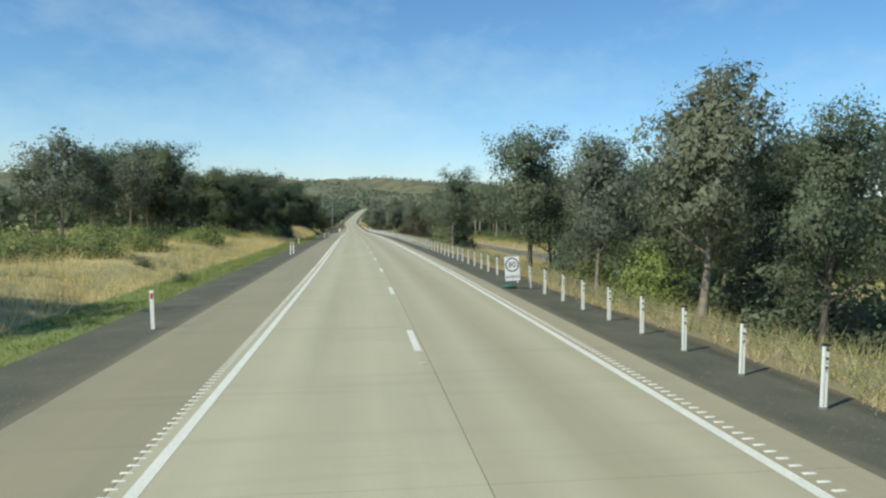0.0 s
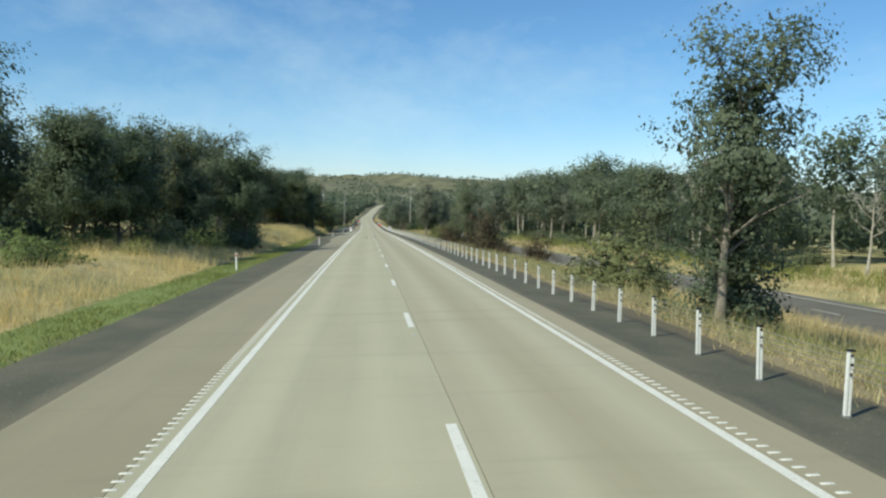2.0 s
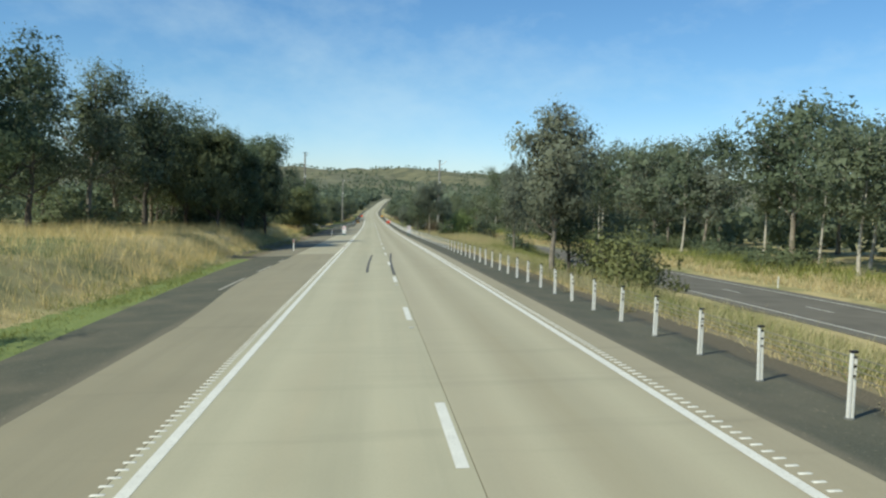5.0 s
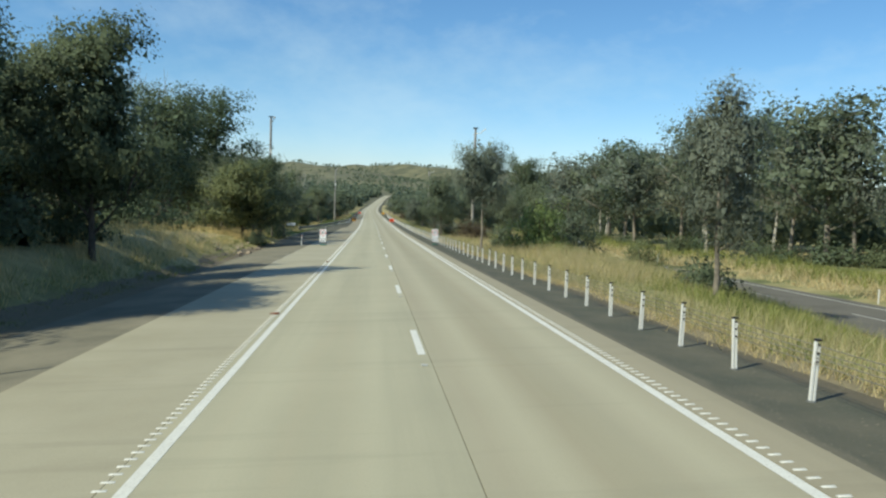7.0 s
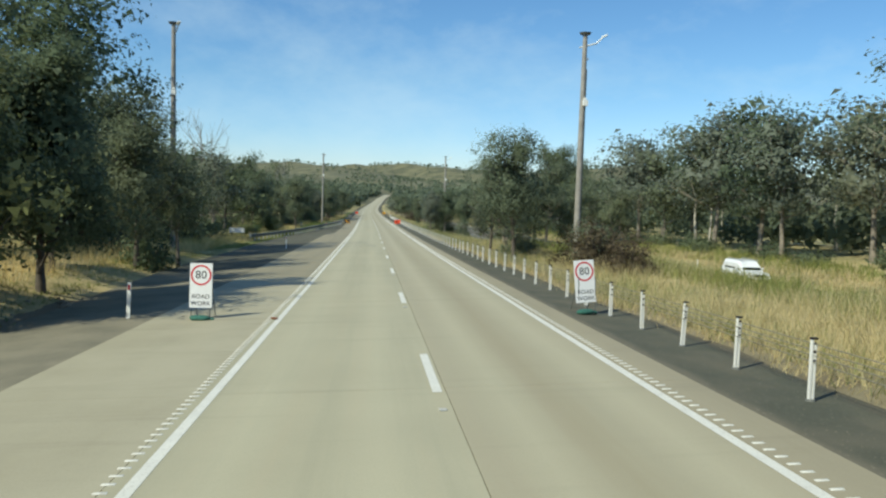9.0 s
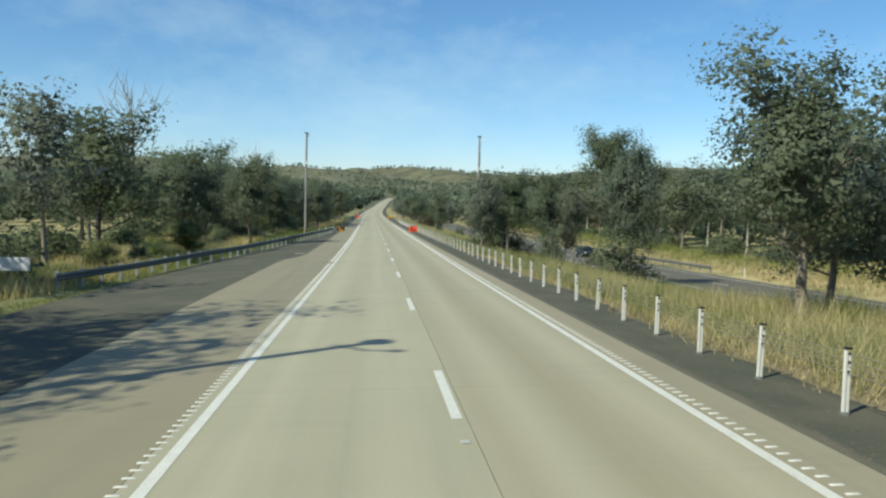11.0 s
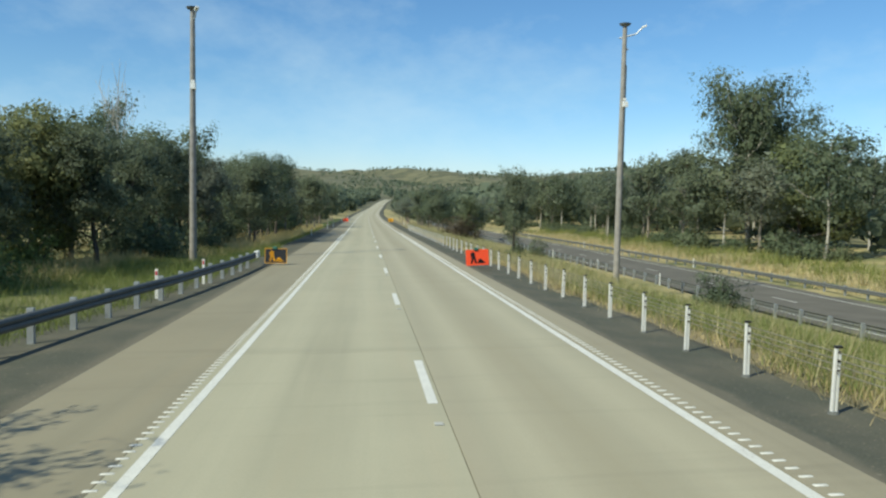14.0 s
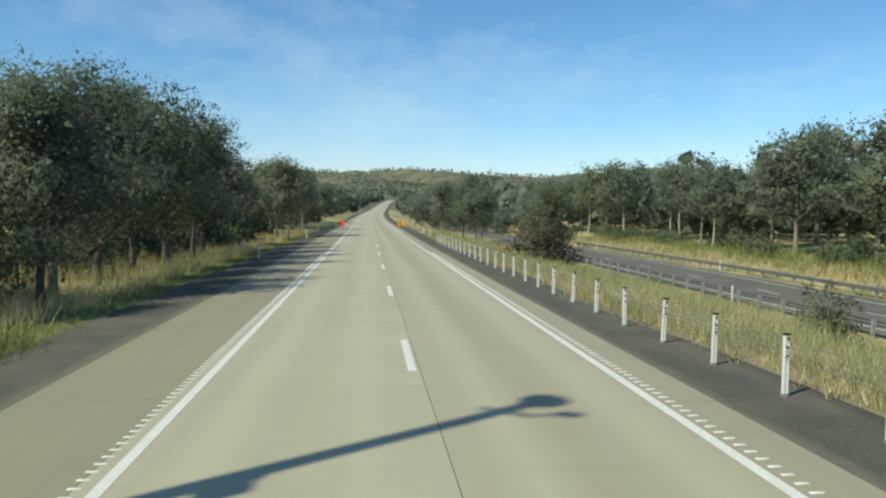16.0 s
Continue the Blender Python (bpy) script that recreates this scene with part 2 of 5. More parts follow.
def ground_mat():
    """Dry paddock: straw, green strips and bare patches; uv holds metres across and along the road."""
    m, n, l, b = mat("paddock", 0.95)
    uv = n.new("ShaderNodeUVMap").outputs[0]
    sep = n.new("ShaderNodeSeparateXYZ")
    l.new(uv, sep.inputs[0])
    d, s = sep.outputs[0], sep.outputs[1]
    v = coords(n, l, "World")
    f0, f1, f2, f3 = noise_tex(n, l, v, 0.02, 4), noise_tex(n, l, v, 0.16, 5), noise_tex(n, l, v, 1.3, 4), noise_tex(n, l, v, 14, 3, 0.7)
    straw = ramp(n, l, f2, [(0.3, (0.46, 0.36, 0.165)), (0.7, (0.66, 0.53, 0.26))])
    green = ramp(n, l, f2, [(0.3, (0.10, 0.13, 0.035)), (0.7, (0.19, 0.22, 0.07))])
    mixv = math_node(n, l, "ADD", math_node(n, l, "MULTIPLY", f1, 0.6), math_node(n, l, "MULTIPLY", f0, 0.4))
    c = mix(n, l, ramp(n, l, mixv, [(0.42, (0, 0, 0)), (0.62, (1, 1, 1))]), straw, green)
    # mown green strip beside the left shoulder
    e = math_node(n, l, "ADD", d, math_node(n, l, "MULTIPLY", f2, 1.6))
    strip = math_node(n, l, "MULTIPLY", math_node(n, l, "GREATER_THAN", e, -9.9), math_node(n, l, "LESS_THAN", d, 0.0))
    strip = math_node(n, l, "MULTIPLY", strip, math_node(n, l, "LESS_THAN", s, 620.0))
    c = mix(n, l, strip, c, ramp(n, l, f3, [(0.3, (0.125, 0.175, 0.04)), (0.7, (0.27, 0.325, 0.09))]))
    # flattened dead grass and litter between the gravel and the straw of the median
    e3 = math_node(n, l, "ADD", d, math_node(n, l, "MULTIPLY", f2, 1.2))
    litter = math_node(n, l, "MULTIPLY", math_node(n, l, "GREATER_THAN", d, 0.0), math_node(n, l, "LESS_THAN", e3, 8.7))
    litter = math_node(n, l, "MULTIPLY", litter, math_node(n, l, "LESS_THAN", s, 620.0))
    c = mix(n, l, math_node(n, l, "MULTIPLY", litter, 0.85), c, ramp(n, l, f3, [(0.3, (0.17, 0.14, 0.085)), (0.7, (0.34, 0.28, 0.17))]))
    # rank green growth behind the guard rail
    rank = math_node(n, l, "MULTIPLY", math_node(n, l, "GREATER_THAN", s, 318.0), math_node(n, l, "LESS_THAN", s, 440.0))
    rank = math_node(n, l, "MULTIPLY", rank, math_node(n, l, "MULTIPLY", math_node(n, l, "LESS_THAN", d, -6.0), math_node(n, l, "GREATER_THAN", d, -40.0)))
    c = mix(n, l, math_node(n, l, "MULTIPLY", rank, ramp(n, l, f1, [(0.35, (0.9,) * 3), (0.6, (0.45,) * 3)])), c, ramp(n, l, f3, [(0.3, (0.10, 0.125, 0.04)), (0.7, (0.24, 0.26, 0.10))]))
    # greener pasture on the far slopes
    far = math_node(n, l, "GREATER_THAN", s, 900.0)
    c = mix(n, l, math_node(n, l, "MULTIPLY", far, ramp(n, l, f1, [(0.3, (0.8,) * 3), (0.7, (1.0,) * 3)])), c, ramp(n, l, f0, [(0.43, (0.05, 0.066, 0.038)), (0.57, (0.17, 0.165, 0.09))]))
    # bare trodden earth at the back of the bay
    bay = math_node(n, l, "MULTIPLY", math_node(n, l, "GREATER_THAN", s, 204.0), math_node(n, l, "LESS_THAN", s, 282.0))
    e2 = math_node(n, l, "ADD", d, math_node(n, l, "MULTIPLY", f1, 2.5))
    bay = math_node(n, l, "MULTIPLY", bay, math_node(n, l, "MULTIPLY", math_node(n, l, "GREATER_THAN", e2, -10.2), math_node(n, l, "LESS_THAN", d, 0.0)))
    c = mix(n, l, math_node(n, l, "MULTIPLY", bay, 0.9), c, ramp(n, l, f3, [(0.3, (0.13, 0.10, 0.07)), (0.7, (0.28, 0.22, 0.155))]))
    # leaf litter and bare earth in patches
    c = mix(n, l, ramp(n, l, f1, [(0.62, (0, 0, 0)), (0.72, (0.8,) * 3)]), c, (0.12, 0.085, 0.05))
    c = mix(n, l, math_node(n, l, "MULTIPLY", f3, 0.35), c, (0.09, 0.075, 0.035))
    l.new(c, b.inputs["Base Color"])
    bump(n, l, b, f3, 0.6, 0.05)
    return m


M_SLAB = concrete_mat("road_concrete", (0.432, 0.398, 0.272), (0.458, 0.405, 0.272))
M_OLD = concrete_mat("shoulder_concrete", (0.302, 0.266, 0.174), (0.325, 0.276, 0.176))
M_GRAVEL = gravel_mat()
M_GROUND = ground_mat()
M_PAINT = plain("road_paint", (0.70, 0.68, 0.60), 0.6, 0, 0.06, 3, wear=(0.5, 0.47, 0.4))
M_JOINT = plain("joint_sealant", (0.06, 0.055, 0.05), 0.7)
M_POST = plain("white_plastic", (0.8, 0.79, 0.74), 0.45, 0, 0.05, 4, wear=(0.62, 0.6, 0.55))
M_BLACK = plain("black_plastic", (0.025, 0.022, 0.02), 0.5)
M_CABLE = plain("wire_rope_steel", (0.27, 0.25, 0.19), 0.7, 0.3)
M_ZINC = plain("galvanised_steel", (0.42, 0.44, 0.45), 0.5, 0.6, 0.15, 3)
# base colour darkened to carry the shade on the guard rail's road face
M_ZINC_DULL = plain("weathered_shaded_steel", (0.135, 0.14, 0.13), 0.8, 0.0, 0.15, 3)
M_TIMBER = plain("grey_timber", (0.30, 0.28, 0.25), 0.85, 0, 0.2, 2, wear=(0.2, 0.18, 0.16), relief=0.4)
M_BARK = plain("grey_bark", (0.22, 0.19, 0.15), 0.9, 0, 0.35, 3, relief=0.6)
M_PALE_BARK = plain("pale_bark", (0.42, 0.385, 0.32), 0.8, 0, 0.25, 2, wear=(0.3, 0.26, 0.2), relief=0.3)
M_DARK_BARK = plain("dark_bark", (0.10, 0.085, 0.07), 0.95, 0, 0.3, 4, relief=0.7)
M_SIGN = plain("sign_white", (0.8, 0.8, 0.8), 0.4, 0, 0.03)
M_RED = plain("sign_red", (0.55, 0.02, 0.03), 0.4, 0, 0.05)
M_INK = plain("sign_black", (0.015, 0.015, 0.018), 0.5, 0, 0.05)
M_ORANGE = plain("fluorescent_orange", (0.95, 0.09, 0.025), 0.5, 0, 0.05)
M_AMBER = plain("sign_amber", (0.85, 0.42, 0.02), 0.45, 0, 0.06)
M_GREENBAG = plain("green_sandbag", (0.035, 0.125, 0.095), 0.85, 0, 0.2, 12, relief=0.4)
L_GUM = leaf_mat("gum_leaves", (0.122, 0.15, 0.092), (0.19, 0.222, 0.143), 0.48)
L_GREY = leaf_mat("grey_gum_leaves", (0.138, 0.158, 0.118), (0.212, 0.235, 0.18))
L_DARK = leaf_mat("dark_leaves", (0.106, 0.134, 0.077), (0.165, 0.2, 0.117), 0.48)
L_OLIVE = leaf_mat("olive_leaves", (0.14, 0.158, 0.068), (0.215, 0.235, 0.108))
L_BROWN = leaf_mat("brown_leaves", (0.075, 0.06, 0.038), (0.15, 0.115, 0.072))
L_BRIGHT = leaf_mat("bright_leaves", (0.18, 0.23, 0.08), (0.30, 0.36, 0.13))
L_SCRUB = leaf_mat("scrub_leaves", (0.15, 0.19, 0.07), (0.25, 0.29, 0.11))
L_STRAW = leaf_mat("straw_blades", (0.39, 0.32, 0.17), (0.63, 0.53, 0.30), 0.4)
L_GOLD = leaf_mat("golden_blades", (0.56, 0.43, 0.18), (0.82, 0.66, 0.33), 0.45)
L_GRASS = leaf_mat("green_blades", (0.15, 0.18, 0.05), (0.30, 0.32, 0.11), 0.4)


# ---------------------------------------------------------------- alignment of the road
def ease(y, ks, vs):
    y = np.asarray(y, float)
    out = np.full(y.shape, float(vs[0]))
    for a, b, va, vb in zip(ks, ks[1:], vs, vs[1:]):
        u = np.clip((y - a) / (b - a), 0, 1)
        out = np.where(y >= a, va + (vb - va) * u * u * (3 - 2 * u), out)
    return out


HEAD = ([-80, 5, 80, 330, 410, 520, 900, 1600, 2200],
        [0.85, 0.85, 0, 0, -0.4, -0.4, 1.5, 3.4, 3.4])
GRADE = ([-80, 8, 80, 150, 225, 265, 326, 372, 419, 520, 750, 1100, 1600, 2200],
        [-1.3, -1.35, -1.61, -1.91, -2.07, -1.95, -1.71, -1.41, -1.21, -1.0, -0.4, 0.4, 0.6, -1.2])
FALL = ([-80, 0, 150, 220, 265, 330, 420, 700, 2200],
        [1.3, 1.4, 2.2, 2.5, 2.2, 1.7, 1.6, 1.5, 1.5])
YS = np.arange(-100, 2201, 1.0)
XC = np.concatenate([[0], np.cumsum(np.tan(np.radians(ease(YS[:-1] + .5, *HEAD))))])
XC -= np.interp(80, YS, XC)
ZC = np.concatenate([[0], np.cumsum(np.tan(np.radians(ease(YS[:-1] + .5, *GRADE))))])
ZC -= np.interp(0, YS, ZC)


def lie(s, d):
    """Height of the ground over the road's centre line, s metres along and d metres to the right of it."""
    s, d = np.asarray(s, float), np.asarray(d, float)
    c = np.tan(np.radians(ease(s, *FALL)))
    inner = c * np.clip(d, -7.6, 6.2) - 0.14 * np.clip((d - 4.3) / 1.2, 0, 1)
    left = -0.25 * np.clip((-7.6 - d) / 3, 0, 1) - 0.006 * np.clip(-16 - d, 0, 60)
    v = np.clip((-10.6 - d) / 4.5, 0, 1)
    left = left + ease(s, [0, 60, 130, 155, 180, 255, 284, 310, 345, 430], [.6, .9, 1.0, 1.3, 1.8, 1.9, .8, .3, -.2, .2]) * v * v * (3 - 2 * v)
    u = np.clip((d - 6.2) / 15.8, 0, 1)
    drop = ease(s, [0, 100, 170, 210, 290, 330, 410, 450, 490], [2.7, 2.67, 2.61, 2.46, 2.1, 2.2, 2.75, 2.5, 2.35])
    hump = ease(s, [222, 252, 315, 340], [0, 1.2, 1.2, 0]) * np.sin(np.clip((d - 8.5) / 15, 0, 1) * math.pi)
    right = hump - drop * u * u * (3 - 2 * u) + 1.6 * np.clip((d - 34) / 30, 0, 1)
    return inner + left + right


def hills(x, s):
    """The far range that closes the valley."""
    x, s = np.asarray(x, float), np.asarray(s, float)
    far = np.clip((s - 1500) / 2300, 0, 1)
    h = 101 * far ** 1.6
    h = h + 16 * far * (np.sin(x / 210 + 1.2) + 0.6 * np.sin(x / 95 + s / 300)) + 9 * far * np.sin(s / 170 + x / 400)
    h = h + far * (13 * np.sin(x / 78 + s / 210 + .5) + 7 * np.sin(x / 41 + 1.7) * np.sin(s / 120))
    side = np.clip((np.abs(x - 40) - 120) / 900, 0, 1) * np.clip((s - 300) / 900, 0, 1)
    return h + 34 * side + 4 * side * np.sin(x / 60 + s / 90)


def at(s, d, up=0.0):
    """World place of a spot s along and d right of the centre line, on the ground."""
    sc = np.clip(s, -100, 2200)
    a = np.radians(ease(sc, *HEAD))
    x = np.interp(sc, YS, XC) + d * np.cos(a)
    y = s - d * np.sin(a)
    z = np.interp(sc, YS, ZC) + lie(sc, d) + up
    return np.array([x, y, z + np.where(np.abs(d) > 60, hills(x, s), np.where(np.asarray(s) > 1500, hills(x, s), 0.0))])


def turn(s):
    return -float(ease(s, *HEAD))


# ---------------------------------------------------------------- building helpers
def mesh_from(name, verts, faces, material, smooth=False, uv=None):
    me = bpy.data.meshes.new(name)
    if isinstance(faces, np.ndarray) and len(faces) > 50:
        nf, w = faces.shape
        me.vertices.add(len(verts))
        me.vertices.foreach_set("co", np.ascontiguousarray(verts, np.float32).ravel())
        me.loops.add(nf * w)
        me.loops.foreach_set("vertex_index", np.ascontiguousarray(faces, np.int32).ravel())
        me.polygons.add(nf)
        me.polygons.foreach_set("loop_start", np.arange(0, nf * w, w, dtype=np.int32))
        me.update(calc_edges=True)
    else:
        me.from_pydata([tuple(v) for v in verts], [], [tuple(f) for f in faces])
    for k in (material if isinstance(material, (list, tuple)) else [material]):
        me.materials.append(k)
    if smooth:
        me.polygons.foreach_set("use_smooth", [True] * len(me.polygons))
    if uv is not None:
        lay = me.uv_layers.new(name="uv")
        idx = np.zeros(len(me.loops), int)
        me.loops.foreach_get("vertex_index", idx)
        lay.data.foreach_set("uv", np.asarray(uv, np.float32)[idx].ravel())
    me.update()
    return me


def part(name, bm, material, parent, label=""):
    """One mesh object under a thing or under a part; bm is a bmesh or a finished mesh."""
    if isinstance(bm, bmesh.types.BMesh):
        me = bpy.data.meshes.new(name)
        bm.to_mesh(me)
        bm.free()
        me.materials.append(material)
    else:
        me = bm
    ob = new(name, me)
    ob.parent = parent
    if label:
        tagged(ob, label)
    return ob


def box(sx, sy, sz, at_=(0, 0, 0), bevel=0.0, rot=None, bm=None):
    bm = bm or bmesh.new()
    m = Matrix.Translation(at_) @ (rot or Matrix()) @ Matrix.Diagonal((sx, sy, sz, 1))
    got = bmesh.ops.create_cube(bm, size=1, matrix=m)
    if bevel:
        es = list({e for v in got["verts"] for e in v.link_edges})
        bmesh.ops.bevel(bm, geom=es, offset=bevel, segments=2, affect="EDGES", profile=0.7)
    return bm


def rod(p, q, r0, r1=None, seg=8, bm=None):
    bm = bm or bmesh.new()
    p, q = Vector(p), Vector(q)
    d = q - p
    m = Matrix.Translation((p + q) / 2) @ d.to_track_quat("Z", "Y").to_matrix().to_4x4()
    bmesh.ops.create_cone(bm, cap_ends=True, segments=seg, radius1=r0, radius2=r0 if r1 is None else r1, depth=d.length, matrix=m)
    return bm


def thing(name, label, category, group="", m=None, kind=""):
    ob = new(name)
    if m is not None:
        ob.matrix_basis = m
    return tagged(ob, label, category, group, kind)


def strip(name, s0, s1, d0, d1, material, step=4.0, up=0.0, across=1, thick=0.0):
    """A band that follows the road from s0 to s1 between d0 and d1 (numbers or functions of s)."""
    ss = np.linspace(s0, s1, max(2, int(round((s1 - s0) / step)) + 1))
    verts, uv, faces = [], [], []
    for s in ss:
        a, b = (d0(s) if callable(d0) else d0), (d1(s) if callable(d1) else d1)
        for k in range(across + 1):
            d = a + (b - a) * k / across
            verts.append(at(s, d, up))
            uv.append((d, s))
    w = across + 1
    for i in range(len(ss) - 1):
        for k in range(across):
            faces.append((i * w + k, i * w + k + 1, (i + 1) * w + k + 1, (i + 1) * w + k))
    if thick:
        nv, nf = len(verts), len(faces)
        verts += [v - np.array([0, 0, thick]) for v in verts]
        uv += uv
        last = (len(ss) - 1) * w
        for i in range(len(ss) - 1):
            faces.append((i * w, (i + 1) * w, (i + 1) * w + nv, i * w + nv))
            faces.append(((i + 1) * w + across, i * w + across, i * w + across + nv, (i + 1) * w + across + nv))
        for k in range(across):
            faces.append((k + 1, k, k + nv, k + 1 + nv))
            faces.append((last + k, last + k + 1, last + k + 1 + nv, last + k + nv))
    return mesh_from(name, verts, faces, material, uv=uv)


# ---------------------------------------------------------------- ground
def left_edge(s):
    """Outer edge of the concrete shoulder; it widens at the bus bay."""
    return -5.93 - float(ease(s, [166, 184, 215, 349, 356], [0, .88, .95, 1, 0]))


def gravel_edge(s):
    return -8.1 - float(ease(s, [150, 200, 235, 262, 300, 340, 372, 420, 430], [0, 1.6, 1.8, 2.4, 3.6, 4.2, 2.4, 0.2, 0.0]))


def gravel_right(s):
    return ease(s, [0, 110, 150, 200, 260, 340], [6.5, 6.9, 7.25, 6.9, 6.4, 6.2]) + 0.2 * np.sin(s * 0.31) + 0.12 * np.sin(s * 1.3)


def ground():
    ds = np.concatenate([-np.geomspace(1500, 62, 14), np.arange(-60, -14, 4), np.arange(-14, 30, 1.0), np.arange(30, 61, 3), np.geomspace(64, 1500, 14)])
    ss = np.concatenate([np.arange(-80, 620, 5.0), np.arange(620, 1500, 20), np.arange(1500, 4700, 40)])
    S, D = np.meshgrid(ss, ds, indexing="ij")
    P = at(S, D)
    rng = np.random.RandomState(3)
    rough = (rng.rand(*S.shape) - 0.5) * np.clip((np.abs(D - 1) - 9) / 6, 0, 1) * 0.16
    edge = np.array([gravel_edge(s) for s in ss])[:, None]
    right = gravel_right(ss)[:, None]
    low = np.where((D > edge - 0.1) & (D < right + 0.1) & (S < 1490), -0.16, 0.0) + np.where((D > 22.2) & (D < 33.0) & (S < 1490), -0.12, 0.0)
    P[2] += rough + low
    w = len(ds)
    verts = P.reshape(3, -1).T
    i = np.arange(len(ss) - 1)[:, None] * w + np.arange(w - 1)[None, :]
    faces = np.stack([i, i + 1, i + w + 1, i + w], -1).reshape(-1, 4)
    me = mesh_from("ground", verts, faces, M_GROUND, smooth=True, uv=np.stack([D.ravel(), S.ravel()], 1))
    tagged(new("ground", me), "dry grass paddock with straw and green patches", "ground", kind="structure")


ground()

# ---------------------------------------------------------------- road
S0, S1 = -60.0, 1480.0


def road():
    far0 = 520.0
    carriageway = tagged(new("road"), "pale concrete highway carriageway with white lines", "road", kind="structure")
    for a, b, mat_, name in ((-3.72, 0.13, M_SLAB, "lane_slab"), (0.142, 3.4, M_SLAB, "lane_slab"), (3.41, 4.2, M_OLD, "shoulder_slab")):
        s = -46.0
        while s < far0:
            part(name, strip(name, s + 0.005, s + 12.395, a, b, mat_, 3.1, 0.0, 3, 0.2), mat_, carriageway)
            s += 12.4
    s = -46.0
    while s < far0:
        part("shoulder_slab", strip("shoulder_slab", s + 0.005, s + 12.395, left_edge, -3.73, M_OLD, 3.1, 0.0, 2, 0.2), M_OLD, carriageway)
        s += 12.4
    part("far_lanes", strip("far_lanes", far0, S1, -5.95, 4.2, M_SLAB, 10, 0.0, 4, 0.2), M_SLAB, carriageway)
    part("joint_bed", strip("joint_bed", -46, far0, -7.0, 4.15, M_JOINT, 6, -0.02, 2), M_JOINT, carriageway, "dark sealed joints between the slabs")
    tagged(new("pavement_verge_left", strip("verge_l", S0, S1, gravel_edge, lambda s: left_edge(s) - 0.004, M_GRAVEL, 5, -0.012, 3, 0.3)), "dark sealed gravel shoulder strip", "shoulder", kind="structure")
    tagged(new("pavement_verge_right", strip("verge_r", S0, S1, 4.204, gravel_right, M_GRAVEL, 2.5, -0.012, 3, 0.3)), "dark sealed gravel strip under the barrier", "shoulder", kind="structure")
    tagged(new("edge_line", strip("edge_line_l", -46, S1, -3.53, -3.38, M_PAINT, 6, 0.004)), "solid white edge line, slightly worn", "road marking", "edge lines", kind="structure")
    tagged(new("edge_line", strip("edge_line_r", -46, S1, 3.235, 3.385, M_PAINT, 6, 0.004)), "solid white edge line, slightly worn", "road marking", "edge lines", kind="structure")
    # lane dashes, 3 m in every 12 m
    for k in range(-3, 75):
        me = strip("lane_dash", 12.0 * k - (.3 if k > 17 else 0), 12.0 * k + 2.95, -0.075, 0.075, M_PAINT, 1.5, 0.004)
        tagged(new("lane_dash", me), "white lane dash, worn", "road marking", "lane dashes", kind="structure")
    # raised bars beside both edge lines
    s = np.arange(-20, 470, 0.256)
    verts, faces = [], []
    for a, b in ((-3.79, -3.64), (3.465, 3.615)):
        rows = [at(s + ds, np.full(len(s), dd), 0.002 + up).T for ds, dd, up in ((0, a, 0), (0, b, 0), (.055, b, 0), (.055, a, 0), (.012, a + .01, .009), (.012, b - .01, .009), (.045, b - .01, .009), (.045, a + .01, .009))]
        first_v = 8 * np.arange(len(s))[:, None, None] + 8 * len(s) * len(verts)
        verts.append(np.stack(rows, 1).reshape(-1, 3))
        faces.append((first_v + np.array([(4, 5, 6, 7), (0, 1, 5, 4), (1, 2, 6, 5), (2, 3, 7, 6), (3, 0, 4, 7)])[None]).reshape(-1, 4))
    verts, faces = np.concatenate(verts), np.concatenate(faces)
    tagged(new("rumble_bars", mesh_from("rumble_bars", verts, faces, M_PAINT)), "raised white rumble bars along the edge lines", "road marking", kind="stuff")


road()


def cat_eye():
    ob = thing("road_stud", "white raised reflective road stud between lane dashes", "road stud", "road studs", Matrix.Translation(at(-13.4, -0.02, 0)))
    bm = box(0.12, 0.1, 0.022, (0, 0, 0.011), 0.008)
    part("body", bm, plain("stud_plastic", (0.5, 0.48, 0.42), .5), ob)
    part("reflector", box(0.09, 0.008, 0.014, (0, -0.05, 0.012), 0.002), M_ZINC, ob)
    return ob


stud = cat_eye()
for k in range(0, 42):
    copy_thing(stud, Matrix.Translation(at(12 * k - 1.4, -0.02, 0.0)))


# ---------------------------------------------------------------- wire rope barrier on the right
def barrier_post():
    ob = thing("barrier_post", "white slotted wire rope barrier post with dark cap", "barrier post", "wire rope barrier posts", Matrix.Translation((0, 0, -50)))
    # folded channel: front web and two flanges, open slot down the middle
    bm = box(0.035, 0.05, 0.94, (-0.027, 0, 0.47), 0.006)
    part("channel", bm, M_POST, ob)
    part("channel", box(0.035, 0.05, 0.86, (0.027, 0, 0.43), 0.006), M_POST, ob)
    part("socket", rod((0, 0, -0.02), (0, 0, 0.03), 0.085, 0.07, 10), M_ZINC_DULL, ob, "steel ground socket")
    part("cap", box(0.11, 0.07, 0.035, (0, 0, 0.955), 0.012), M_BLACK, ob, "dark plastic cap")
    for z in (0.62, 0.75, 0.88):
        part("rope_clip", box(0.05, 0.056, 0.03, (0.012, 0, z), 0.006), M_BLACK, ob, "black rope clip")
    return ob


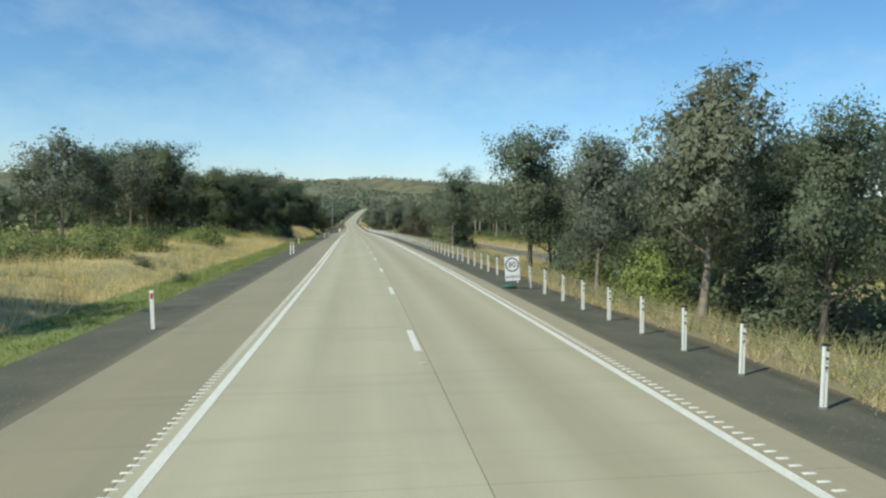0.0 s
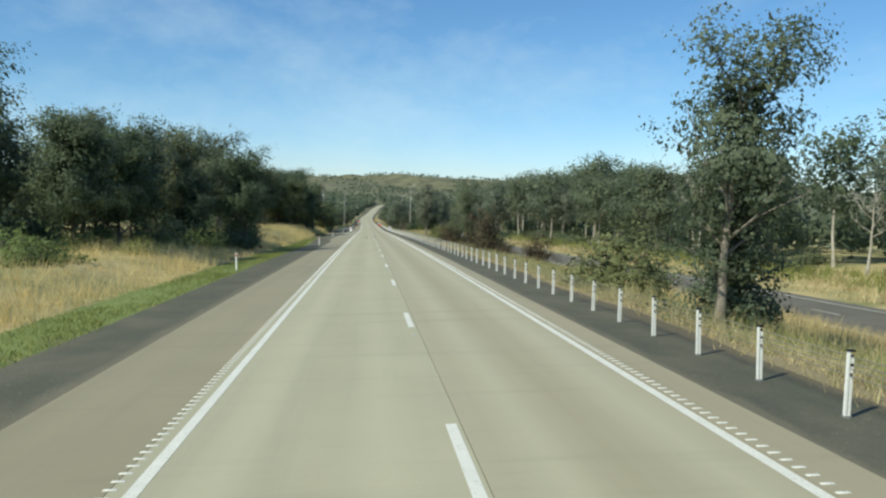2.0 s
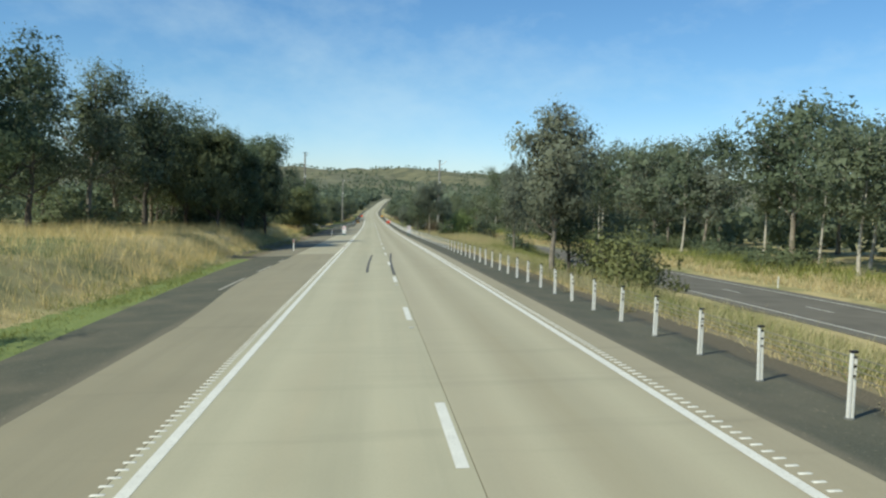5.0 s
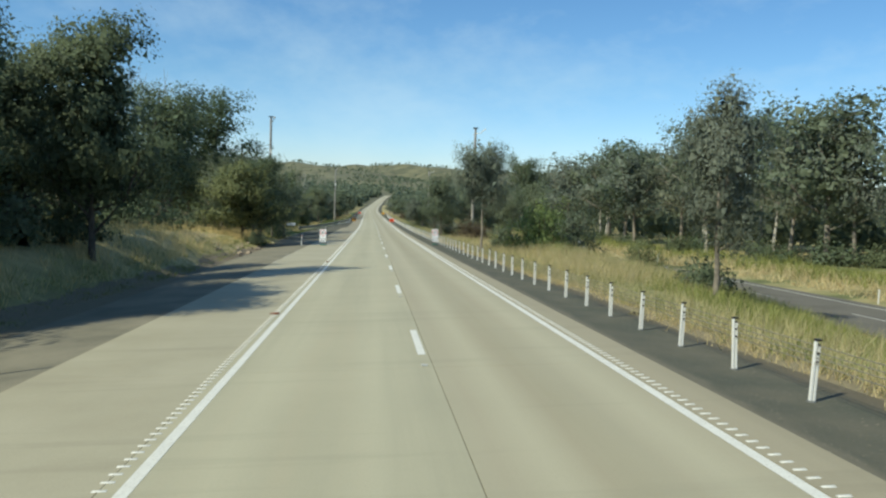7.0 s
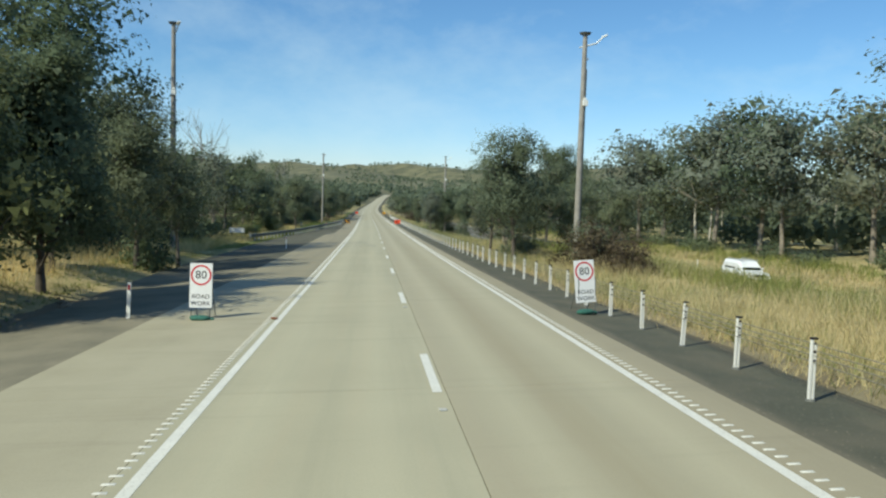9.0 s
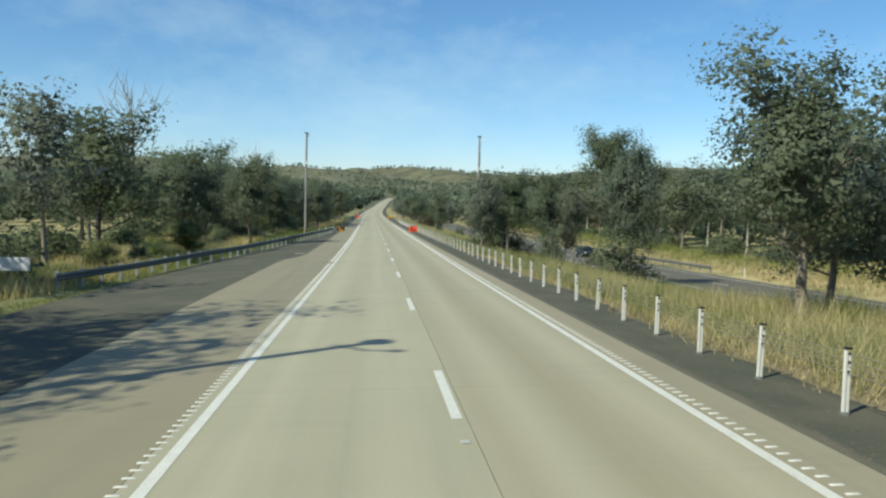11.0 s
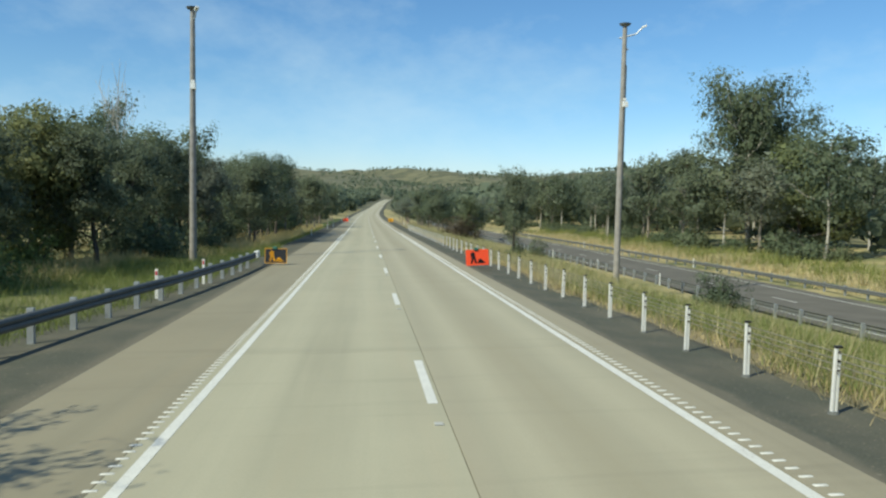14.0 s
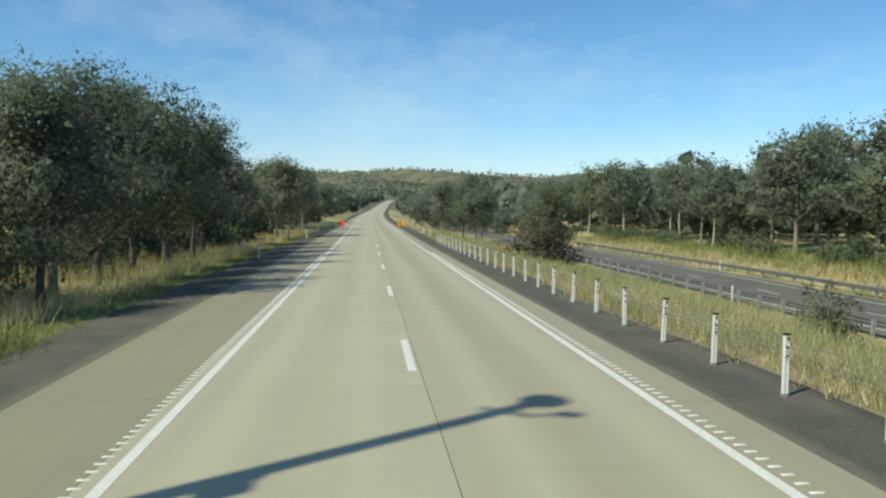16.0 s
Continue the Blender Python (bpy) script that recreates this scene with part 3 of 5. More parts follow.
POST_D = 5.62
POST_S = -0.803 + 2.444 * np.arange(-2, 201)
POST_S = POST_S + np.interp(POST_S, [0, 20, 145, 157, 172, 224, 236, 275, 350, 373, 417, 460], [.1, .12, -.09, -.3, -.15, -.25, .05, -.3, -.13, -.1, .39, .3])
first = barrier_post()
first.matrix_basis = Matrix.Translation(at(POST_S[0], POST_D)) @ Matrix.Rotation(radians(turn(0)), 4, "Z")
for i, s in enumerate(POST_S[1:]):
    j = random.Random(i)
    copy_thing(first, Matrix.Translation(at(s, POST_D + j.uniform(-.02, .02))) @ Euler((radians(j.gauss(0, .8)), radians(j.gauss(0, .8)), radians(turn(s)))).to_matrix().to_4x4())


def ropes():
    for z in (0.60, 0.69, 0.78, 0.87):
        cu = bpy.data.curves.new("wire_rope", "CURVE")
        cu.dimensions = "3D"
        cu.bevel_depth, cu.bevel_resolution = 0.008, 1
        ss = POST_S[::2]
        sp = cu.splines.new("POLY")
        sp.points.add(len(ss) - 1)
        for p, s in zip(sp.points, ss):
            p.co = (*at(s, POST_D + (0.012 if int(z * 100) % 2 else -0.012), z), 1)
        cu.materials.append(M_CABLE)
        tagged(new("wire_rope", cu), "taut galvanised wire rope threaded through the posts", "barrier rope", "barrier ropes")


ropes()


# ---------------------------------------------------------------- guide posts on the left
def guide_post():
    ob = thing("guide_post", "white flexible roadside guide post with reflector", "guide post", "guide posts", Matrix.Translation((0, 0, -50)))
    part("blade", box(0.10, 0.03, 1.0, (0, 0, 0.5), 0.009), M_POST, ob)
    part("reflector", box(0.06, 0.008, 0.14, (0, -0.019, 0.86), 0.003), M_RED, ob, "red reflector")
    return ob


gp = None
for s, d in ((28.4, -6.45), (71.8, -6.6), (73.6, -6.5), (108.5, -8.4), (152.2, -6.55), (215.0, -7.8), (273.4, -7.6), (314, -7.8), (505, 6.3), (515, 6.3), (466.0, -7.4), (498.0, -7.0), (510, -6.6), (560, -6.6), (620, -6.6)):
    m = Matrix.Translation(at(s, d)) @ Euler((radians(random.gauss(0, 1.2)), radians(random.gauss(0, 1.2)), radians(turn(s)))).to_matrix().to_4x4()
    if gp is None:
        gp = guide_post()
        gp.matrix_basis = m
    else:
        copy_thing(gp, m)


# ---------------------------------------------------------------- text
def words(name, text, size, material, parent, place, label=""):
    cu = bpy.data.curves.new(name, "FONT")
    cu.body, cu.size, cu.align_x, cu.align_y, cu.extrude = text, size, "CENTER", "CENTER", 0.002
    cu.space_character = 1.05
    tmp = bpy.data.objects.new("t", cu)
    scene.collection.objects.link(tmp)
    dg = bpy.context.evaluated_depsgraph_get()
    me = bpy.data.meshes.new_from_object(tmp.evaluated_get(dg))
    bpy.data.objects.remove(tmp)
    me.materials.clear()
    me.materials.append(material)
    me.transform(place)
    return part(name, me, material, parent, label)


def ring(r, w, material, name, parent, z, y):
    bm = bmesh.new()
    n = 40
    vs = [[bm.verts.new((q * math.cos(2 * math.pi * i / n), yy, z + q * math.sin(2 * math.pi * i / n))) for i in range(n)] for q, yy in ((r, y), (r - w, y), (r, y + .004), (r - w, y + .004))]
    for i in range(n):
        j = (i + 1) % n
        bm.faces.new((vs[0][i], vs[0][j], vs[1][j], vs[1][i]))
        bm.faces.new((vs[0][j], vs[0][i], vs[2][i], vs[2][j]))
        bm.faces.new((vs[1][i], vs[1][j], vs[3][j], vs[3][i]))
    return part(name, bm, material, parent)


FACE = Matrix.Rotation(radians(90), 4, "X")


def speed_sign(s, d, lower, ring_mat, label, lean=4, yaw=0.0, H=1.2, roll=0.0):
    """Portable speed sign: a board on a folding steel frame, held down by a sandbag."""
    ob = thing("speed_sign", label, "road sign", "", Matrix.Translation(at(s, d)) @ Euler((0, 0, radians(turn(s) + yaw))).to_matrix().to_4x4())
    tilt = Matrix.Rotation(radians(-lean), 4, "X") @ Matrix.Rotation(radians(roll), 4, "Y")
    W, z0 = 0.60, 0.30
    b = box(W, 0.02, H, (0, 0, z0 + H / 2), 0.006)
    b.transform(tilt)
    board = part("board", b, M_SIGN, ob, "white reflective board")
    r = ring(0.275, 0.045, ring_mat, "ring", board, z0 + H - 0.32, -0.0145)
    r.data.transform(tilt)
    words("numeral", "80", 0.30, M_INK, board, tilt @ Matrix.Translation((0, -0.013, z0 + H - 0.32)) @ FACE)
    for i, w in enumerate(lower):
        words("lettering", w, 0.165, M_INK, board, tilt @ Matrix.Translation((0, -0.013, z0 + 0.30 - i * 0.185 if len(lower) > 1 else z0 + 0.15)) @ FACE)
    for x in (-0.25, 0.25):
        bm = rod((x, 0.012, 0), (x, 0.012 + 0.1, z0 + H * .6), 0.014, seg=6)
        part("leg", bm, M_ZINC_DULL, ob)
        part("leg", rod((x, 0.62, 0), (x, 0.11, z0 + H * .6), 0.014, seg=6), M_ZINC_DULL, ob)
    part("brace", rod((-0.25, 0.012, 0.08), (0.25, 0.012, 0.08), 0.012, seg=6), M_ZINC_DULL, ob)
    return ob


def sandbag(s, d, yaw, mat_, label, size=(0.55, 0.3, 0.16)):
    bm = bmesh.new()
    bmesh.ops.create_icosphere(bm, subdivisions=3, radius=0.5)
    for v in bm.verts:
        k = noise.noise(v.co * 3.1 + Vector((s, d, 0))) * 0.12
        v.co *= 1 + k
        v.co.x = math.copysign(abs(v.co.x) ** 0.75 * 0.5 ** 0.25, v.co.x)
        v.co.z = max(v.co.z, -0.36)
        v.co = Vector((v.co.x * size[0], v.co.y * size[1], (v.co.z + 0.36) * size[2]))
    ob = thing("sandbag", label, "sandbag", "sandbags", Matrix.Translation(at(s, d)) @ Matrix.Rotation(radians(yaw), 4, "Z"))
    p = part("bag", bm, mat_, ob)
    p.data.polygons.foreach_set("use_smooth", [True] * len(p.data.polygons))
    part("tied_neck", rod((size[0] * .42, 0, size[2] * .3), (size[0] * .66, 0.03, size[2] * .12), 0.03, 0.055, 8), mat_, ob)
    return ob


speed_sign(37.95, 4.85, ["AHEAD"], M_INK, "white portable 80 ahead speed sign on folding legs", yaw=3, H=0.95, roll=-4)
sandbag(37.75, 4.62, 12, M_GREENBAG, "green sandbag weighing down the sign frame")
speed_sign(273.0, -5.6, ["ROAD", "WORK"], M_RED, "white portable 80 road work sign with red ring", yaw=-3)
sandbag(272.75, -5.55, -8, M_GREENBAG, "green sandbag weighing down the sign frame")
speed_sign(273.05, 5.05, ["ROAD", "WORK"], M_RED, "white portable 80 road work sign, leaning back", lean=7, yaw=6, roll=-4)
sandbag(272.75, 4.92, 20, M_GREENBAG, "green sandbag weighing down the sign frame")


def works_sign(s, d, ground_mat_, ink, edge, label, yaw=0, lean=6, roll=0):
    """Square folding roadworks board with a plain heap and bar symbol."""
    ob = thing("roadworks_sign", label, "road sign", "", Matrix.Translation(at(s, d)) @ Euler((0, radians(roll), radians(turn(s) + yaw))).to_matrix().to_4x4())
    tilt = Matrix.Rotation(radians(-lean), 4, "X")
    W, H, z0 = 1.18, 0.80, 0.10
    b = box(W, 0.018, H, (0, 0, z0 + H / 2), 0.005)
    b.transform(tilt)
    board = part("board", b, ground_mat_, ob)
    # heap: a low mound; figure becomes a plain leaning bar shape
    def flat(pts, name):
        bm = bmesh.new()
        f = bm.faces.new([bm.verts.new((x, -0.0125, z)) for x, z in pts])
        bmesh.ops.solidify(bm, geom=[f], thickness=0.003)
        bm.transform(tilt)
        part(name, bm, ink, board)
    flat([(-.02, z0 + .1), (.42, z0 + .1), (.38, z0 + .16), (.30, z0 + .22), (.2, z0 + .32), (.12, z0 + .33), (.05, z0 + .24)], "mound_symbol")
    flat([(-.36, z0 + .1), (-.26, z0 + .1), (-.2, z0 + .34), (-.12, z0 + .1), (-.02, z0 + .1), (-.1, z0 + .42), (-.12, z0 + .62), (-.24, z0 + .7), (-.36, z0 + .56), (-.3, z0 + .36)], "bar_symbol")
    if edge is not None:
        for x, z, w, h in ((0, z0 + .012, W, .024), (0, z0 + H - .012, W, .024), (-W / 2 + .012, z0 + H / 2, .024, H - .05), (W / 2 - .012, z0 + H / 2, .024, H - .05)):
            bm = box(w, 0.006, h, (x, -0.013, z), 0.001)
            bm.transform(tilt)
            part("border", bm, edge, board)
    bag = bmesh.new()
    bmesh.ops.create_icosphere(bag, subdivisions=2, radius=.12)
    for v in bag.verts:
        v.co = Vector((v.co.x * 1.25 - .06, v.co.y * .8 + .1, v.co.z * .75 + z0 + H + .0)) + noise.noise_vector(v.co * 9) * .02
    part("weight_bag", bag, M_GREENBAG, ob, "dark green weight bag over the top edge")
    for x in (-0.45, 0.45):
        part("leg", rod((x, 0.03, 0), (x, 0.1, z0 + H * .8), 0.013, seg=6), M_ZINC_DULL, ob)
        part("leg", rod((x, 0.55, 0), (x, 0.1, z0 + H * .8), 0.013, seg=6), M_ZINC_DULL, ob)
    return ob


works_sign(414.4, -5.75, M_INK, M_AMBER, M_AMBER, "black roadworks board with amber symbol and border", yaw=-4)
works_sign(560, -5.6, M_ORANGE, M_INK, None, "orange roadworks board far along the shoulder")
works_sign(556, 5.2, M_AMBER, M_INK, None, "amber roadworks board far along the barrier")
works_sign(411.0, 4.7, M_ORANGE, M_INK, None, "fluorescent orange roadworks board with black symbol", yaw=4, roll=-3)


# ---------------------------------------------------------------- lighting poles
def light_pole(s, d, height, side, label, fwd=0.0, reach=1.0):
    """Timber pole with a flat cap and a short outreach arm that carries a lamp."""
    ob = thing("light_pole", label, "light pole", "light poles", Matrix.Translation(at(s, d, -0.1)))
    bm = bmesh.new()
    rod((0, 0, 0), (0, 0, height * .55), 0.21, 0.18, 14, bm)
    rod((0, 0, height * .55), (0, 0, height), 0.18, 0.14, 14, bm)
    part("shaft", bm, M_TIMBER, ob)
    part("cap", rod((0, 0, height), (0, 0, height + .12), 0.30, 0.38, 14), M_ZINC_DULL, ob, "dark flared cap")
    arm = bmesh.new()
    u = Vector((side, fwd, 0)).normalized()
    rod(-u * .35 + Vector((0, 0, height - .8)), u * .7 * reach + Vector((0, 0, height - .55)), 0.05, seg=8, bm=arm)
    rod(u * .7 * reach + Vector((0, 0, height - .55)), u * 1.05 * reach + Vector((0, 0, height - .2)), 0.045, seg=8, bm=arm)
    part("arm", arm, M_ZINC, ob)
    aim = Matrix.Rotation(math.atan2(u.y, u.x), 4, "Z") @ Matrix.Rotation(radians(-25), 4, "Y")
    part("lamp", box(0.36, 0.2, 0.11, tuple(u * 1.18 * reach + Vector((0, 0, height - .1))), 0.03, aim), M_POST, ob, "pale lamp head")
    part("switch_box", box(0.3, 0.28, 0.36, (.1, -.3, height * .7), 0.03), M_POST, ob, "small pale switch box")
    part("cable_guard", box(0.07, 0.06, height * .8, (side * .16, -.05, height * .45), 0.01), M_ZINC_DULL, ob)
    part("bracket", box(0.22, 0.18, 0.1, (side * .14, 0, height - 1.5), 0.02), M_ZINC, ob)
    part("bracket", box(0.2, 0.1, 0.14, (side * .1, -.15, height * .72), 0.02), M_POST, ob)
    return ob


# ---------------------------------------------------------------- trees
def tube(path, radii, seg=7):
    verts, faces = [], []
    path = [Vector(p) for p in path]
    for i, p in enumerate(path):
        t = (path[min(i + 1, len(path) - 1)] - path[max(i - 1, 0)]).normalized()
        a = t.cross(Vector((0.3, 1, 0.1))).normalized()
        b = t.cross(a)
        for k in range(seg):
            w = 2 * math.pi * k / seg
            verts.append(p + (a * math.cos(w) + b * math.sin(w)) * radii[i])
    for i in range(len(path) - 1):
        for k in range(seg):
            j = (k + 1) % seg
            faces.append((i * seg + k, i * seg + j, (i + 1) * seg + j, (i + 1) * seg + k))
    faces.append(tuple((len(path) - 1) * seg + k for k in range(seg)))
    return verts, faces


def branches(rng, H, spread, first, count, r0, lean=0.05, seg=7):
    """A trunk and its limbs; returns the mesh lists and the limb ends."""
    verts, faces, tips = [], [], []

    def add(vf):
        n = len(verts)
        verts.extend(vf[0])
        faces.extend([tuple(i + n for i in f) for f in vf[1]])

    trunk, x, y = [], 0.0, 0.0
    n = 9
    for i in range(n):
        trunk.append(Vector((x, y, H * 0.92 * i / (n - 1))))
        x += rng.normal(0, lean) * H / n
        y += rng.normal(0, lean) * H / n
    add(tube(trunk, [r0 * (1 - 0.88 * (i / (n - 1)) ** 0.9) * (1.25 if i == 0 else 1) for i in range(n)], seg))
    for b in range(count):
        f = first + (0.9 - first) * (b + rng.rand() * .6) / count
        k = f * (n - 1)
        i = min(int(k), n - 2)
        p = trunk[i].lerp(trunk[i + 1], k - i)
        ang = b * 2.4 + rng.rand()
        out = spread * (0.3 + 0.95 * rng.rand()) * (1.15 - 0.55 * f)
        rise = min(out * (0.35 + 1.2 * rng.rand()), max(H * .98 - p.z, .2))
        e = p + Vector((math.cos(ang) * out, math.sin(ang) * out, rise))
        mid = p.lerp(e, 0.5) + Vector((rng.normal(0, .12), rng.normal(0, .12), -0.1 * rise)) * out * .4
        rr = r0 * 0.42 * (1 - 0.7 * f)
        add(tube([p, mid, e], [rr, rr * .7, rr * .22], 5))
        tips += [e, mid.lerp(e, 0.6), mid]
        for q in range(2):
            e2 = mid + Vector((math.cos(ang + rng.normal(0, .9)), math.sin(ang + rng.normal(0, .9)), 0.5 + 0.5 * rng.rand())) * out * .55
            add(tube([mid, e2], [rr * .5, rr * .15], 4))
            tips.append(e2)
    tips.append(trunk[-1])
    tips.append(trunk[-2])
    return verts, faces, tips


def leaves(rng, tips, per, spread, size, droop=0.0, flat=0.7, core=0.09, coarse=2.2, slim=1.0):
    """Leaf sprays in loose clumps round the limb ends, with coarser sprays further in; returns points, triangles and shading normals."""
    cs = np.array([tuple(t) for t in tips])
    mid = cs.mean(0) * np.array([1, 1, .85])
    k = 7
    # each end carries a few sub-clumps, so that the outline breaks up
    sub = np.clip(rng.normal(0, .72, (len(cs), k, 3)), -1.15, 1.15) * spread * np.array([1, 1, flat])
    own = np.repeat(np.arange(len(cs)), per)
    n = len(own)
    base = cs[own] + sub[own, rng.randint(0, k, n)]
    off = np.clip(rng.normal(0, .4, (n, 3)), -.7, .7) * spread * np.array([1, 1, .8])
    inner = rng.rand(n) < core
    base[inner] += (mid - base[inner]) * rng.uniform(.08, .35, (inner.sum(), 1)) * np.array([1, 1, .35])
    P = base + off
    P[:, 2] -= np.where(inner, .2, .8) * droop * np.abs(rng.normal(0, 1, n))
    away = P - mid
    away /= np.linalg.norm(away, axis=1)[:, None] + .1
    soft = .8 * away + off / spread * .9 + np.array([0, 0, .22])
    soft /= np.linalg.norm(soft, axis=1)[:, None] + 1e-6
    nrm = soft + rng.normal(0, .4, (n, 3))
    nrm /= np.linalg.norm(nrm, axis=1)[:, None]
    ax = rng.normal(0, 1, (n, 3))
    ax[:, 2] -= droop * 2.2
    ax -= nrm * np.sum(ax * nrm, 1)[:, None] * .8
    ax /= np.linalg.norm(ax, axis=1)[:, None]
    sd = np.cross(ax, nrm)
    sd /= np.linalg.norm(sd, axis=1)[:, None]
    # finest at the fringe of a clump
    fringe = np.clip(1.45 - .8 * np.linalg.norm(off / spread, axis=1), .55, 1.2)
    L = np.where(inner, coarse, fringe)[:, None] * size * rng.uniform(.6, 1.4, n)[:, None]
    Wd = L * np.where(inner, 1, slim)[:, None] * rng.uniform(.5, .85, n)[:, None]
    v = np.stack([P - sd * Wd * .5, P + ax * L * .25 + sd * Wd * .7, P + ax * L], 1)
    soft = soft + nrm * .35
    soft /= np.linalg.norm(soft, axis=1)[:, None]
    # wind every triangle so that its face looks the way that its shading does
    g = np.cross(v[:, 1] - v[:, 0], v[:, 2] - v[:, 0])
    flip = np.sum(g * soft, 1) < 0
    v[flip] = v[flip][:, ::-1]
    return v.reshape(-1, 3), np.arange(3 * n).reshape(-1, 3), np.repeat(soft, 3, 0)


def crown_mesh(name, verts, faces, normals, material):
    me = mesh_from(name, verts, faces, material, smooth=True)
    me.normals_split_custom_set_from_vertices(np.ascontiguousarray(normals, np.float32))
    return me


def tree_proto(name, seed, H, spread, first, limbs, r0, per, clump, leaf, bark, foliage, label, category="tree", droop=0.0, flat=0.7, lean=.05, core=.09, slim=1.0):
    rng = np.random.RandomState(seed)
    v, f, tips = branches(rng, H, spread, first, limbs, r0, lean)
    ob = thing(name, label, category, "", Matrix.Translation((0, 0, 0)))
    part("trunk", mesh_from("trunk", v, f, bark, smooth=True), bark, ob)
    lv, lf, ln = leaves(rng, tips, per, clump, leaf, droop, flat, core, 2.2, slim)
    part("crown", crown_mesh("crown", lv, lf, ln, foliage), foliage, ob)
    ob["h"] = H
    return ob


def bush_proto(name, seed, H, W, n, leaf, foliage, label):
    rng = np.random.RandomState(seed)
    ob = thing(name, label, "shrub", "")
    verts, faces, tips = [], [], []
    for i in range(9):
        a = i * 2.4
        e = Vector((math.cos(a) * W * .42 * rng.rand() ** .5, math.sin(a) * W * .42 * rng.rand() ** .5, H * (.45 + .4 * rng.rand())))
        vv, ff = tube([(0, 0, -.1), e * .5 + Vector((0, 0, .05)), e], [.05, .035, .012], 5)
        k = len(verts)
        verts += vv
        faces += [tuple(q + k for q in x) for x in ff]
        tips += [e, e * .6, Vector((e.x * 1.25, e.y * 1.25, e.z * .4)), Vector((e.x * 1.3, e.y * 1.3, e.z * .12))]
    part("trunk", mesh_from("trunk", verts, faces, M_DARK_BARK, smooth=True), M_DARK_BARK, ob)
    lv, lf, ln = leaves(rng, tips, n // len(tips), W * .15, leaf, 0.02, .8, .05, 1.8)
    lv[:, 2] = np.abs(lv[:, 2])
    part("foliage", crown_mesh("foliage", lv, lf, ln, foliage), foliage, ob)
    ob["h"] = H
    return ob


def bare_proto(seed, H, label, bark, r0=.2):
    rng = np.random.RandomState(seed)
    v, f, tips = branches(rng, H, 3.2, .45, 9, r0, .07)
    for t in tips[::2]:
        e = t + Vector((rng.normal(0, .7), rng.normal(0, .7), .9 + rng.rand()))
        vv, ff = tube([t, e], [.03, .008], 4)
        k = len(v)
        v += vv
        f += [tuple(q + k for q in x) for x in ff]
    ob = thing("dead_tree", label, "dead tree", "")
    part("trunk", mesh_from("trunk", v, f, bark, smooth=True), bark, ob)
    ob["h"] = H
    return ob


